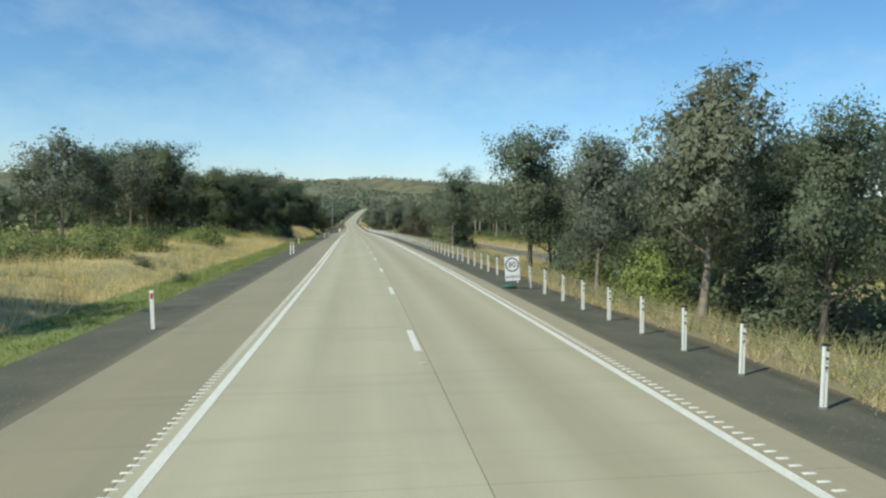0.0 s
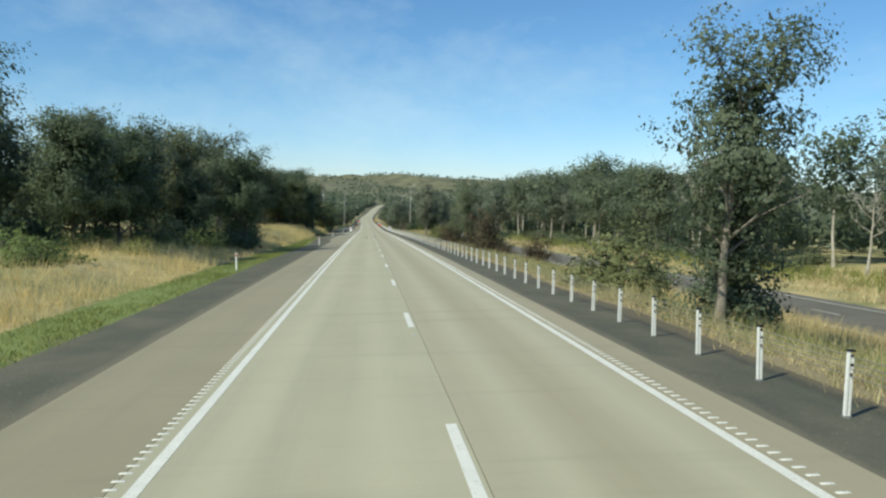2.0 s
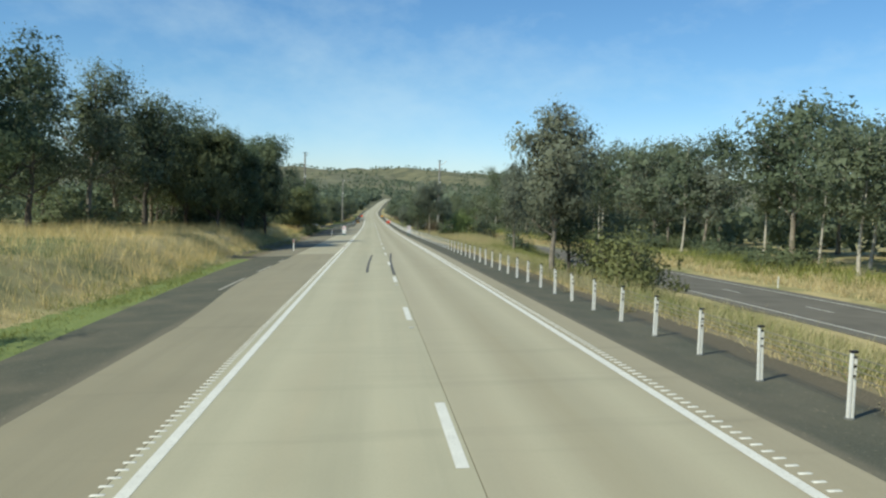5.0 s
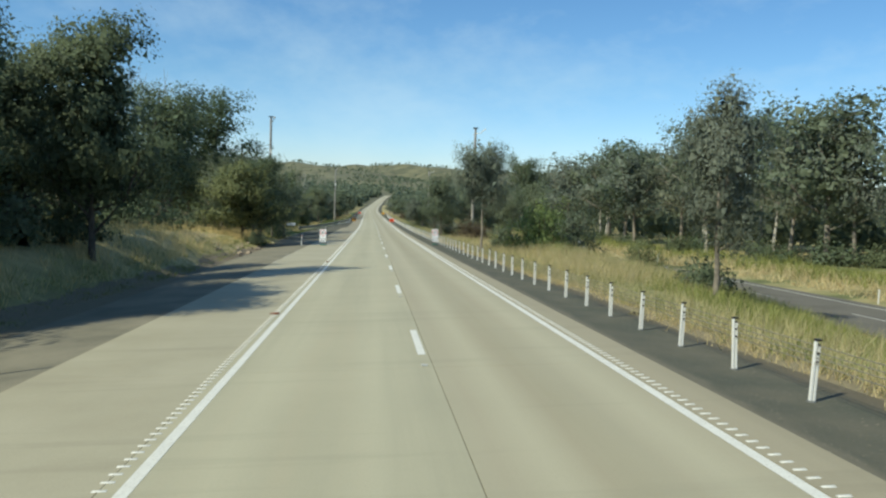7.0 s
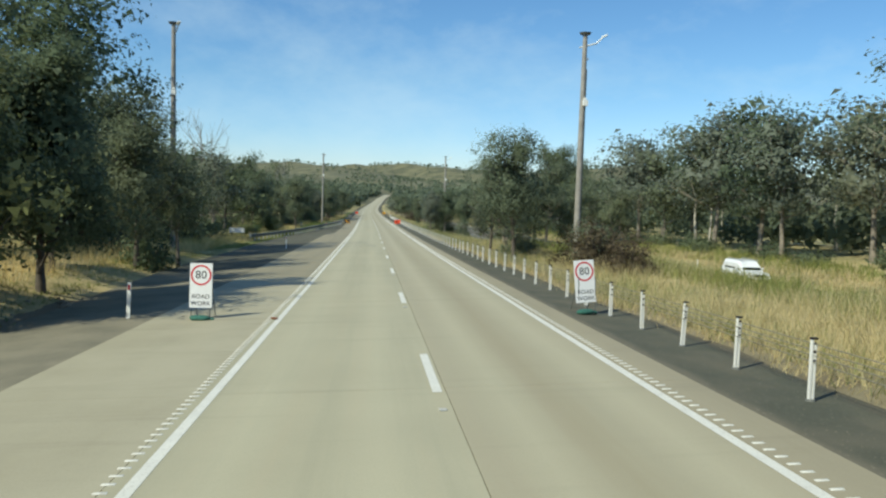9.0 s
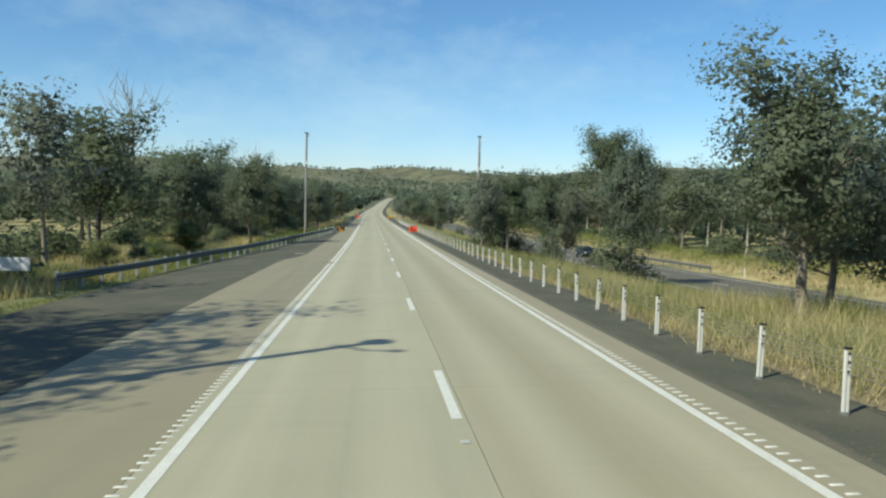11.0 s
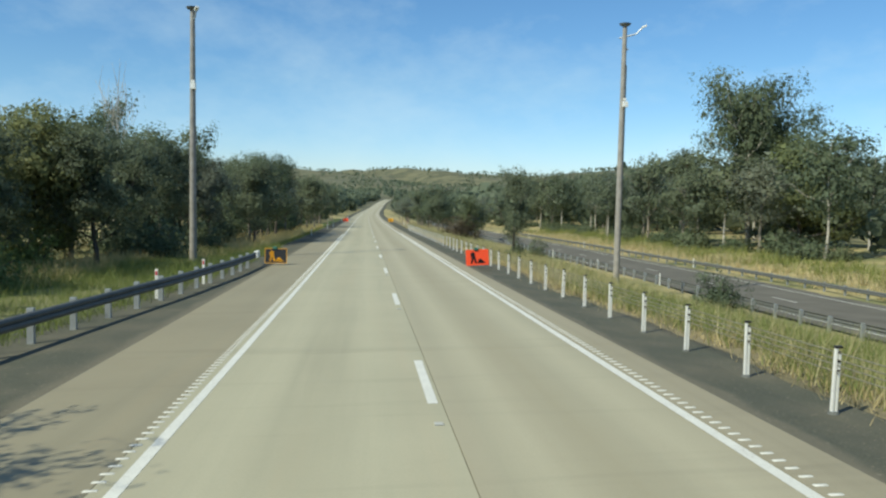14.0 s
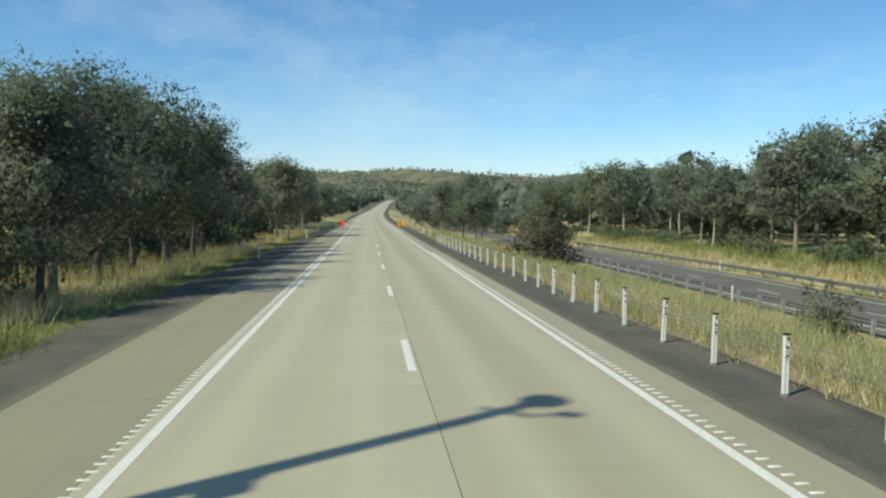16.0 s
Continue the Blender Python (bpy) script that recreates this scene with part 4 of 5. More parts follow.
PROTO = {
    "gum": tree_proto("gum_tree", 1, 12, 3.3, .26, 19, .24, 140, .85, 0.165, M_BARK, L_GUM, "grey-green gum tree with open crown"),
    "gum2": tree_proto("gum_tree", 2, 12, 2.9, .18, 20, .22, 140, .85, 0.165, M_DARK_BARK, L_GUM, "dull green gum tree with rough dark trunk"),
    "grey": tree_proto("gum_tree", 3, 12, 2.9, .24, 19, .22, 165, .9, 0.195, M_BARK, L_GREY, "grey-leaved gum tree with hanging foliage", droop=.35, slim=.6),
    "droop": tree_proto("gum_tree", 4, 12, 3.4, .46, 15, .17, 260, .85, 0.24, M_BARK, L_GREY, "slender gum tree with drooping leaves and bare stem", droop=.75, core=.03, slim=.38),
    "pale": tree_proto("gum_tree", 5, 13, 4.0, .42, 14, .26, 170, 1.0, 0.2, M_PALE_BARK, L_GUM, "pale-trunked gum tree with spreading limbs", lean=.09),
    "dark": tree_proto("gum_tree", 6, 12, 3.2, .14, 21, .22, 135, .9, 0.185, M_DARK_BARK, L_DARK, "dark dense roadside tree in shade"),
    "dense": tree_proto("gum_tree", 9, 12, 3.3, .10, 22, .22, 230, .95, 0.19, M_DARK_BARK, L_DARK, "dark dense gum tree shading the verge", core=.14),
    "olive": tree_proto("wattle_tree", 7, 8, 3.0, .10, 18, .15, 150, .8, 0.18, M_DARK_BARK, L_OLIVE, "olive-green wattle with low branches"),
    "dome": tree_proto("gum_tree", 8, 12, 5.0, .56, 17, .26, 150, 1.15, 0.2, M_PALE_BARK, L_DARK, "tall dark-crowned gum with a pale forked trunk", lean=.08),
    "wood1": tree_proto("woodland_tree", 31, 12, 3.2, .20, 15, .2, 54, 1.0, 0.265, M_BARK, L_GUM, "grey-green gum in the roadside wood"),
    "wood2": tree_proto("dark_woodland_tree", 32, 12, 3.4, .14, 15, .2, 54, 1.05, 0.265, M_DARK_BARK, L_DARK, "dark gum in the roadside wood"),
    "wood3": tree_proto("pale_woodland_tree", 33, 13, 3.4, .36, 13, .15, 54, 1.05, 0.265, M_PALE_BARK, L_GUM, "tall pale-stemmed gum at the wood's edge"),
    "wood4": tree_proto("grey_woodland_tree", 34, 13, 3.2, .28, 14, .2, 54, 1.0, 0.265, M_BARK, L_GREY, "grey-leaved gum in the roadside wood", droop=.2),
    "bright": bush_proto("shrub", 11, 3.0, 3.6, 6500, .115, L_BRIGHT, "bright green leafy shrub in dry grass"),
    "bush": bush_proto("shrub", 12, 3.0, 3.6, 4600, .135, L_GUM, "dull green roadside shrub"),
    "olive_bush": bush_proto("shrub", 17, 3.0, 3.6, 5200, .125, L_OLIVE, "olive-green leafy shrub beside the barrier"),
    "brown": bush_proto("shrub", 13, 3.0, 3.2, 5000, .12, L_BROWN, "brownish half-dry shrub in straw grass"),
    "low": bush_proto("low_shrub", 14, 1.0, 1.8, 800, .07, L_STRAW, "low dry grassy tuft at the barrier"),
    "scrub": bush_proto("scrub_bush", 15, 1.5, 3.4, 2000, .13, L_SCRUB, "low green scrub in the verge grass"),
    "under": bush_proto("understory_bush", 16, 2.6, 4.6, 1500, .23, L_DARK, "dark understory bush at the wood's foot"),
    "bare": bare_proto(21, 11, "leafless dead tree with pale grey limbs", M_PALE_BARK),
    "dead": bare_proto(26, 11, "leafless dead tree with forked dark grey limbs", M_BARK, .26),
}
for i, p in enumerate(PROTO.values()):
    p.matrix_basis = Matrix.Translation(at(-50 - 3 * (i % 4), -40 - 9 * i))


def plant(kind, s, d, height, wide=1.0, spin=None, label=""):
    p = PROTO[kind]
    r = random.Random(int(s * 131 + d * 17))
    k = height / p["h"]
    m = Matrix.Translation(at(s, d, -0.12)) @ Matrix.Rotation(r.uniform(0, 6.28) if spin is None else spin, 4, "Z") @ Matrix.Diagonal((k * wide, k * wide, k, 1))
    ob = copy_thing(p, m)
    if label:
        ob["label"] = label
    return ob


# lighting poles in pairs
light_pole(299.8, 12.0, 14.2, 1, "weathered timber light pole in the median grass", -.3)
light_pole(308.3, -15.2, 15.95, .5, "weathered timber light pole behind roadside trees", -.85)
light_pole(421.2, 15.4, 16.75, 1, "weathered timber light pole in the median grass", -.3)
light_pole(420.3, -11.35, 15.15, .5, "weathered timber light pole behind the guard rail", -.85, .62)

# trees and shrubs that stand out, from the start of the walk on: kind, along, across, height, width
for k in (
    ("grey", 29.7, 8.8, 8.0, 1.0), ("grey", 35.2, 7.4, 6.3, .85), ("gum", 44.8, 9.8, 7.1, .9), ("gum2", 51.4, 8.6, 8.7, 1.05), ("gum2", 55, 10.8, 7, 1),
    ("bright", 34.2, 8.8, 2.6, .85), ("olive_bush", 39.4, 8.4, 2.3, .75), ("under", 44.5, 11.4, 2.8, .8), ("under", 49, 12.4, 3, .9), ("under", 54.5, 13.4, 3, .9), ("under", 60, 15.5, 3, .9), ("dark", 47.5, 13, 6.4, 1), ("dark", 40.5, 12, 6, 1), ("dark", 57, 15.6, 6.6, 1), ("dark", 52, 19, 7.6, 1.1), ("gum2", 25.6, 9.9, 6.3, .8), ("gum", 33, 14.5, 7, 1), ("gum2", 33, 12.5, 6.6, 1.1), ("gum", 38, 13.5, 6.5, 1.1),
    ("bush", 27, 10.5, 2.4, 1.1), ("bush", 31.5, 11.5, 2.6, 1.2), ("bush", 40.5, 10.8, 2.6, 1.1), ("bush", 46.5, 10.2, 2.6, 1.1), ("bush", 50, 10.6, 2.8, 1.1), ("gum2", 42, 15, 7, 1.1), ("gum", 30, 17, 8, 1),
    ("gum", 85, 8.5, 8.2, .9), ("gum2", 86, 9.2, 5, 1.1), ("olive_bush", 96.3, 9.7, 3.4, 1.15), ("bush", 86.5, 9.6, 2.8, 1.1), ("brown", 126.7, 12.7, 2.9, .95),
    ("gum2", 148, 9.9, 7.2, .85), ("brown", 133.8, 9.6, 4.4, .75), ("brown", 156.4, 8.9, 2.8, 1.15), ("olive_bush", 157.8, 9.6, 2.9, 1.0), ("bush", 140, 11.5, 3, 1.1), ("brown", 150.5, 10.4, 2, 1.3), ("bush", 145, 11.4, 2.4, 1.1), ("brown", 130, 10.6, 1.6, 1.2),
    ("grey", 186.3, 8.2, 9.3, .95), ("gum2", 187.5, 9.4, 6, 1), ("olive_bush", 181.5, 10.4, 3.3, 1.1), ("bush", 188, 12, 4, 1.1), ("grey", 236, 15.5, 11, .75),
    ("droop", 257.2, 7.1, 8.4, .88), ("olive_bush", 254.5, 18.6, 3.0, .95), ("under", 239.6, 16.6, 2.4, .8), ("olive_bush", 246, 19.6, 1.8, .9), ("bright", 259.7, 12, 4.7, .8), ("bush", 262.5, 15.5, 4.4, .85), ("bush", 264, 10.2, 2.6, 1.1),
    ("gum2", 300, 8, 8.8, .95), ("gum2", 307, 7.6, 7.3, .85), ("gum", 311, 9.5, 6.4, 1), ("brown", 291, 10.4, 2.7, 1.4), ("brown", 287.4, 11.2, 2.1, 1.2), ("bush", 294.5, 11.6, 2.6, 1.2), ("bush", 303, 9, 2.4, 1.1),
    ("grey", 360.3, 19.1, 11.6, .72), ("bush", 359.5, 17.6, 4.2, 1.1), ("gum", 360.7, 12.4, 7.3, .85), ("gum", 362.6, 9.6, 6.8, .95), ("grey", 362.4, 7.5, 6.6, .85), ("grey", 371, 8.9, 6.4, 1.3), ("gum2", 372.6, 10.4, 6, 1.2), ("bush", 370.4, 9.4, 3.2, 1.3), ("bush", 364, 10.5, 2.4, 1.1), ("bush", 355.3, 11.5, 2.8, .8), ("grey", 367, 15.5, 7.5, .9),
    ("dome", 481.5, 56, 24, .72), ("dome", 489, 61, 19.5, .7), ("olive", 470, 57, 14.5, 1.15), ("pale", 478, 54, 13, .8), ("gum2", 427.6, 9.8, 6.8, .8), ("bush", 427.4, 10, 1.6, .8), ("brown", 471, 11.5, 3.2, 1.5), ("dark", 476, 13, 6, 1),
    ("bush", 443.8, 15.2, 2.1, 1.1), ("bush", 412, 18, 2.4, 1.1), ("gum", 497, 11, 7.5, 1.2), ("grey", 520, 62, 18, 1), ("dark", 482, 62, 20, 1),
    ("dark", 31, -16.2, 6.8, 1.0), ("dark", 27, -17, 8.2, 1.1), ("under", 30.5, -15, 2.6, .9), ("gum2", 38, -17.5, 4.5, .6), ("bush", 33.5, -14.2, 1.4, 1), ("under", 45.4, -9.5, .75, .75), ("under", 51.5, -12.9, .7, .9), ("dark", 113, -25.4, 12, 1.05), ("gum2", 118, -29.5, 13.4, 1.1), ("dark", 124, -33, 13, 1.1), ("gum", 107, -32, 10.8, 1.1), ("under", 110, -22.5, 3, 1.2), ("under", 117, -23, 3, 1.2),
    ("dense", 112.5, -18.6, 8.4, 1), ("dense", 119, -18, 8.2, 1), ("gum2", 134.4, -17.1, 10.4, 1.05), ("dark", 135.8, -12.2, 9.2, .95), ("gum", 141.2, -15.5, 10.6, 1), ("dark", 128, -19.5, 9.8, 1.1), ("gum2", 123.5, -22, 10.4, 1.1), ("dark", 130, -15.4, 6.2, 1),
    ("under", 128, -14.6, 2.6, .9), ("under", 133.5, -12.9, 2.2, .8), ("under", 138.5, -12.6, 2.2, .8), ("under", 143, -13.6, 2.6, .9), ("under", 124, -17, 2.8, 1), ("bush", 146, -14.6, 3, 1.1),
    ("dark", 160.2, -18.2, 8.3, 1), ("gum2", 167, -22.5, 8.4, 1.1), ("dark", 173, -25, 9, 1.1), ("gum2", 145, -19.5, 9.4, 1.1), ("dark", 139, -21, 10, 1), ("under", 158, -16.6, 2.4, .9), ("under", 165, -19.5, 2.6, 1), ("dark", 197.6, -25, 12.6, 1.05),
    ("gum2", 206, -26, 13, 1), ("dense", 225.2, -15.7, 9.4, .95), ("gum2", 219, -21.5, 12.6, 1.1), ("dark", 226, -19.5, 11.4, 1), ("gum", 212, -24, 13, 1), ("dense", 234.8, -13, 10.5, .8), ("dense", 223.4, -13.6, 8.7, .8), ("dense", 219.6, -15.2, 9.4, .95), ("dense", 239, -17.6, 9, 1), ("dense", 231.6, -18.4, 9.6, 1.05), ("dense", 237.5, -22, 11, 1), ("under", 236, -14.6, 2.4, .9), ("under", 231, -15.4, 2.6, .9), ("dark", 243, -23, 10.5, 1), ("gum2", 256, -28, 12, .9),
    ("olive", 273.2, -13, 6.9, 1.1), ("gum2", 291, -12.6, 8, 1), ("gum", 296, -11.8, 6.8, .9), ("under", 272, -11.8, 2, .7), ("under", 292, -12.4, 2.2, .8), ("dense", 279.3, -12.3, 8.6, 1), ("dense", 275.6, -13.4, 7.4, 1), ("dark", 283.5, -13.6, 7.4, 1), ("gum", 284, -17, 8.4, 1), ("dark", 310, -23.3, 19, 1.05), ("dark", 300, -27, 18, 1.05), ("dark", 290, -24, 16, 1.05),
    ("gum2", 304, -17.5, 11, 1), ("gum2", 377.6, -13.2, 9.0, 1.05), ("gum2", 413, -14.5, 7.6, 1), ("gum2", 443.6, -11, 8.0, 1), ("gum", 447, -12, 8.2, 1), ("gum2", 400, -18.5, 7.4, 1.1), ("gum2", 407, -17, 7.4, 1), ("olive", 413, -17.4, 7.6, 1), ("gum", 419, -18, 8.2, 1), ("gum2", 425, -16.4, 8, 1.05), ("gum", 431, -16, 8.2, 1), ("gum2", 437, -16.5, 8.6, 1), ("gum2", 392, -20.5, 7.6, 1.1), ("gum2", 383, -21, 7.8, 1.1),
    ("grey", 438, -14, 7.8, 1), ("gum2", 451, -11.8, 8.8, 1), ("dark", 457, -12.2, 9.2, 1), ("dark", 463, -12.2, 9.4, 1.05), ("gum2", 469, -12, 9.4, 1), ("dark", 475, -12.6, 9.4, 1), ("under", 446, -15, 3, 1), ("under", 454, -15, 3, 1),
    ("wood2", 484, -36.6, 19.5, .7), ("wood2", 517, -32, 19.5, .7),
    ("bare", 178, 49, 14, 1), ("bare", 172, 47, 12, 1), ("bare", 134, 47, 9, 1.1), ("dead", 303.8, -34, 20.5, .8), ("dead", 302.3, -28, 19.5, .7), ("dead", 421, -37, 23, .8), ("dead", 396, -30.5, 18, .6),
    ("bare", 440, -22, 15, .5), ("bare", 446, -24, 14.5, .45),
):
    plant(*k)

# low growth against the barrier
for s, d, h in ((117, 6.1, .7), (121.5, 5.95, .8), (127, 6.2, .6), (133, 6.0, .8), (139, 6.2, .9), (146, 6.1, .7), (158, 6.2, .7), (170, 6.3, .8), (176, 6.1, .6), (222, 6.3, .7), (236, 6.2, .6), (398, 6.3, .5), (330, 6.5, .5)):
    plant("low", s, d + .3, h * .5)

# roadside woods, rank behind rank
WOODS = random.Random(5)


def wood(s0, s1, step, ranks, kinds, h0, h1):
    for i, s in enumerate(np.arange(s0, s1, step)):
        for d in ranks[:1 + (i % 2 == 0)]:
            plant(WOODS.choice(kinds), s + WOODS.uniform(-step / 2, step / 2), d + WOODS.uniform(-3, 3), WOODS.uniform(h0, h1), WOODS.uniform(.9, 1.25))


LEFTMIX = ["wood2", "wood1", "wood2", "wood1", "wood4"]
RIGHTMIX = ["wood3", "wood1", "wood3", "wood4", "wood1"]
wood(92, 150, 8, (-30, -41), LEFTMIX, 10, 12.5)
wood(150, 222, 8, (-36, -46), LEFTMIX, 10.5, 13)
wood(126, 150, 7, (-23,), LEFTMIX, 9, 11)
wood(224, 296, 8, (-27, -37), LEFTMIX, 10, 13)
wood(300, 345, 11, (-30, -40), LEFTMIX, 9, 12)
wood(318, 440, 8, (-23, -32), ["wood1", "wood2", "wood4"], 9, 12)
wood(436, 620, 8, (-19, -29), LEFTMIX, 8.6, 11)
wood(480, 620, 7, (-12.5,), LEFTMIX, 8, 10)
wood(45, 230, 9, (49, 61), RIGHTMIX, 13, 17)
wood(230, 400, 9, (50, 62), RIGHTMIX, 15, 22)
wood(400, 640, 10, (50, 64), RIGHTMIX, 12, 16)
wood(500, 640, 9, (11, 18), ["wood1", "wood2", "wood4"], 6, 9)
wood(312, 334, 8, (13, 19), ["gum", "grey"], 6, 8.5)
wood(20, 60, 8, (30, 40), ["wood1", "wood2"], 10, 13)
for s in np.arange(120, 640, 9):
    plant("under", s + WOODS.uniform(-3, 3), (-16 if 222 < s < 345 or s > 420 else -22) - WOODS.uniform(0, 6), WOODS.uniform(2, 3.6), WOODS.uniform(.9, 1.4))
for s in np.arange(345, 425, 6):
    plant(WOODS.choice(["bush", "bright", "olive", "scrub"]), s + WOODS.uniform(-2, 2), -14.8 - WOODS.uniform(0, 3), WOODS.uniform(1.4, 3.2), WOODS.uniform(.9, 1.2))
for s in np.arange(424, 520, 4):
    plant("under", s + WOODS.uniform(-2, 2), -13.8 - WOODS.uniform(0, 3), WOODS.uniform(2, 3.6), WOODS.uniform(.9, 1.2))
for s in np.arange(50, 640, 7):
    plant("under", s + WOODS.uniform(-3, 3), 44.5 + WOODS.uniform(0, 8), WOODS.uniform(2, 3.4), WOODS.uniform(.9, 1.4))
for i in range(16):
    plant("under", WOODS.uniform(26, 52), WOODS.uniform(13, 27), WOODS.uniform(1.8, 3.4), WOODS.uniform(.9, 1.3))
for i in range(64):
    plant("scrub", WOODS.uniform(42, 132), WOODS.uniform(-27, -14.5), WOODS.uniform(.8, 1.7), WOODS.uniform(.8, 1.4))


# ---------------------------------------------------------------- far woods and hill trees
def far_woods():
    rng = np.random.RandomState(8)
    spots = []
    for n, s_r, d_r, h_r in ((900, (560, 1560), (-150, -12), (8, 12)), (760, (600, 1560), (13, 150), (7, 11)), (160, (300, 900), (-150, -48), (9, 13)), (160, (300, 900), (70, 190), (10, 14)), (420, (25, 640), (57, 90), (6, 10)), (300, (90, 640), (-75, -40), (6, 10))):
        for _ in range(n):
            s, d = rng.uniform(*s_r), rng.uniform(*d_r)
            spots.append((s, d, rng.uniform(*h_r) * (.85 + .6 * min(abs(d) / 70, 1) * (s > 520))))
    for _ in range(5200):     # scrub on the slopes, thicker low down and along the ridge
        s = rng.uniform(1500, 4300)
        d = rng.uniform(-.34, .34) * s
        if noise.noise(Vector((d / 130, s / 260, 3.1))) > rng.uniform(-.05, .3) + (-.08 if s > 2500 else -.42):
            spots.append((s, d, rng.uniform(8, 15)))
    for _ in range(420):     # along the crest
        s = rng.uniform(3700, 4300)
        spots.append((s, rng.uniform(-.3, .3) * s, rng.uniform(9, 18)))
    vs = []
    for s, d, h in spots:
        c = at(s, d)
        n = 11 if s > 1500 else 40 if s > 700 else 56
        P = rng.normal(0, 1, (n, 3))
        P /= np.linalg.norm(P, axis=1)[:, None]
        P *= (rng.rand(n, 1) ** .35) * np.array([h * .40, h * .40, h * .46])
        N = P / np.array([h * .4, h * .4, h * .46]) + rng.normal(0, .35, (n, 3))
        N /= np.linalg.norm(N, axis=1)[:, None] + 1e-6
        P += c + np.array([0, 0, h * .48])
        a = np.cross(N, rng.normal(0, 1, (n, 3)))
        a /= np.linalg.norm(a, axis=1)[:, None]
        b = np.cross(N, a)
        r = h * rng.uniform(.12, .24, (n, 1)) * (1 if s > 700 else .6)
        vs.append(np.stack([P - a * r, P - b * r * .8, P + a * r, P + b * r * .8], 1).reshape(-1, 3))
    V = np.concatenate(vs)
    tagged(new("far_woods", mesh_from("far_woods", V, np.arange(len(V)).reshape(-1, 4), L_GUM)), "distant olive-grey bushland on the valley sides", "woods", kind="stuff")


far_woods()


# ---------------------------------------------------------------- guard rails
def guard_rail(s0, s1, d_of, post_gap, label, face, end=True):
    """W-beam on steel posts: the beam follows the road, folded in two ridges."""
    ob = thing("guard_rail", label, "guard rail", "guard rails", Matrix())
    prof = [(.0, .42), (.045, .45), (.075, .50), (.045, .555), (.0, .575), (.045, .595), (.075, .65), (.045, .70), (.0, .73)]
    ss = np.arange(s0, s1 + .01, 1.0)
    V = [at(s, d_of(s) + face * (x + .06), z) for s in ss for x, z in prof]
    n = len(prof)
    Fc = [(i * n + k, i * n + k + 1, (i + 1) * n + k + 1, (i + 1) * n + k) for i in range(len(ss) - 1) for k in range(n - 1)]
    beam = part("beam", mesh_from("beam", V, Fc, M_ZINC_DULL), M_ZINC_DULL, ob, "folded steel beam, dull grey")
    so = beam.modifiers.new("thick", "SOLIDIFY")
    so.thickness = .005
    pm = bpy.data.meshes.new("post")
    bm = box(.15, .11, .86, (0, 0, .36), .01)
    bm.to_mesh(pm)
    bm.free()
    pm.materials.append(M_ZINC)
    bk = bpy.data.meshes.new("block")
    bm = box(.1, .1, .28, (0, 0, .58), .008)
    bm.to_mesh(bk)
    bm.free()
    bk.materials.append(M_ZINC)
    for s in np.arange(s0 + .5, s1, post_gap):
        p = part("post", pm, M_ZINC, ob)
        p.matrix_basis = Matrix.Translation(at(s, d_of(s) - face * .09))
        q = part("block", bk, M_ZINC, ob)
        q.matrix_basis = Matrix.Translation(at(s, d_of(s) + face * .02))
    if end:
        bm = box(.22, .9, .36, (0, 0, .58), .05)
        p = part("end_terminal", bm, M_POST, ob, "pale rounded end terminal")
        p.matrix_basis = Matrix.Translation(at(s1 + .35, d_of(s1) + face * .02)) @ Matrix.Rotation(radians(turn(s1)), 4, "Z")
    return ob


def rail_d(s):
    return float(np.interp(s, [330, 349, 356, 372, 393, 400, 408, 416], [-13.6, -12.1, -11.2, -9.9, -8.05, -7.4, -6.95, -6.8]))


guard_rail(332, 414.5, rail_d, 2.0, "long galvanised guard rail curving in to the shoulder", 1)
guard_rail(360, 530, lambda s: 21.9, 2.5, "galvanised guard rail on the median side of the far carriageway", 1, False)
guard_rail(376, 540, lambda s: 33.2, 2.5, "galvanised guard rail on the outer edge of the far carriageway", -1, False)
for s, d in ((389, -8.9), (399, -7.9), (404, -7.4)):
    copy_thing(gp, Matrix.Translation(at(s, d)))

# ---------------------------------------------------------------- far carriageway
tagged(new("road_opposite", strip("road_opposite", S0, 900, 22.5, 32.4, plain("worn_asphalt", (0.135, 0.122, 0.095), .95, 0, .2, .4, relief=.3), 6, .02, 3, .25)), "worn grey carriageway beyond the median", "road", kind="structure")
for a in (23.6, 30.85):
    tagged(new("edge_line", strip("edge_line_far", S0, 900, a, a + .15, M_PAINT, 6, .03)), "white edge line of the far carriageway", "road marking", "edge lines", kind="structure")
for k in range(4, 50):
    tagged(new("lane_dash", strip("lane_dash_far", 12. * k, 12. * k + 3, 27.2, 27.33, M_PAINT, 1.5, .03)), "white lane dash of the far carriageway", "road marking", "lane dashes", kind="structure")
for s in np.arange(9, 540, 40):
    copy_thing(gp, Matrix.Translation(at(s, 33.1)) @ Matrix.Rotation(math.pi, 4, "Z"))
for s in (70, 78, 86, 430, 446, 464):
    copy_thing(gp, Matrix.Translation(at(s, 21.9)) @ Matrix.Rotation(math.pi, 4, "Z"))

tagged(new("concrete_patch", strip("concrete_patch", 357.2, 358.5, -6.85, -6.2, M_OLD, .5, .004)), "small concrete patch at the end of the bay", "pavement", kind="structure")

# faded old line along the bus bay
for a, b in ((178, 184), (188, 193), (197, 200), (247, 250.5), (253, 257), (261, 264)):
    tagged(new("old_line", strip("old_line", a, b, -6.98, -6.84, plain("faded_paint", (0.36, 0.335, 0.265), .85, 0, .3, 5, wear=(0.26, 0.235, 0.17)), 3, .006)), "faded white line at the edge of the bay", "road marking", kind="structure")


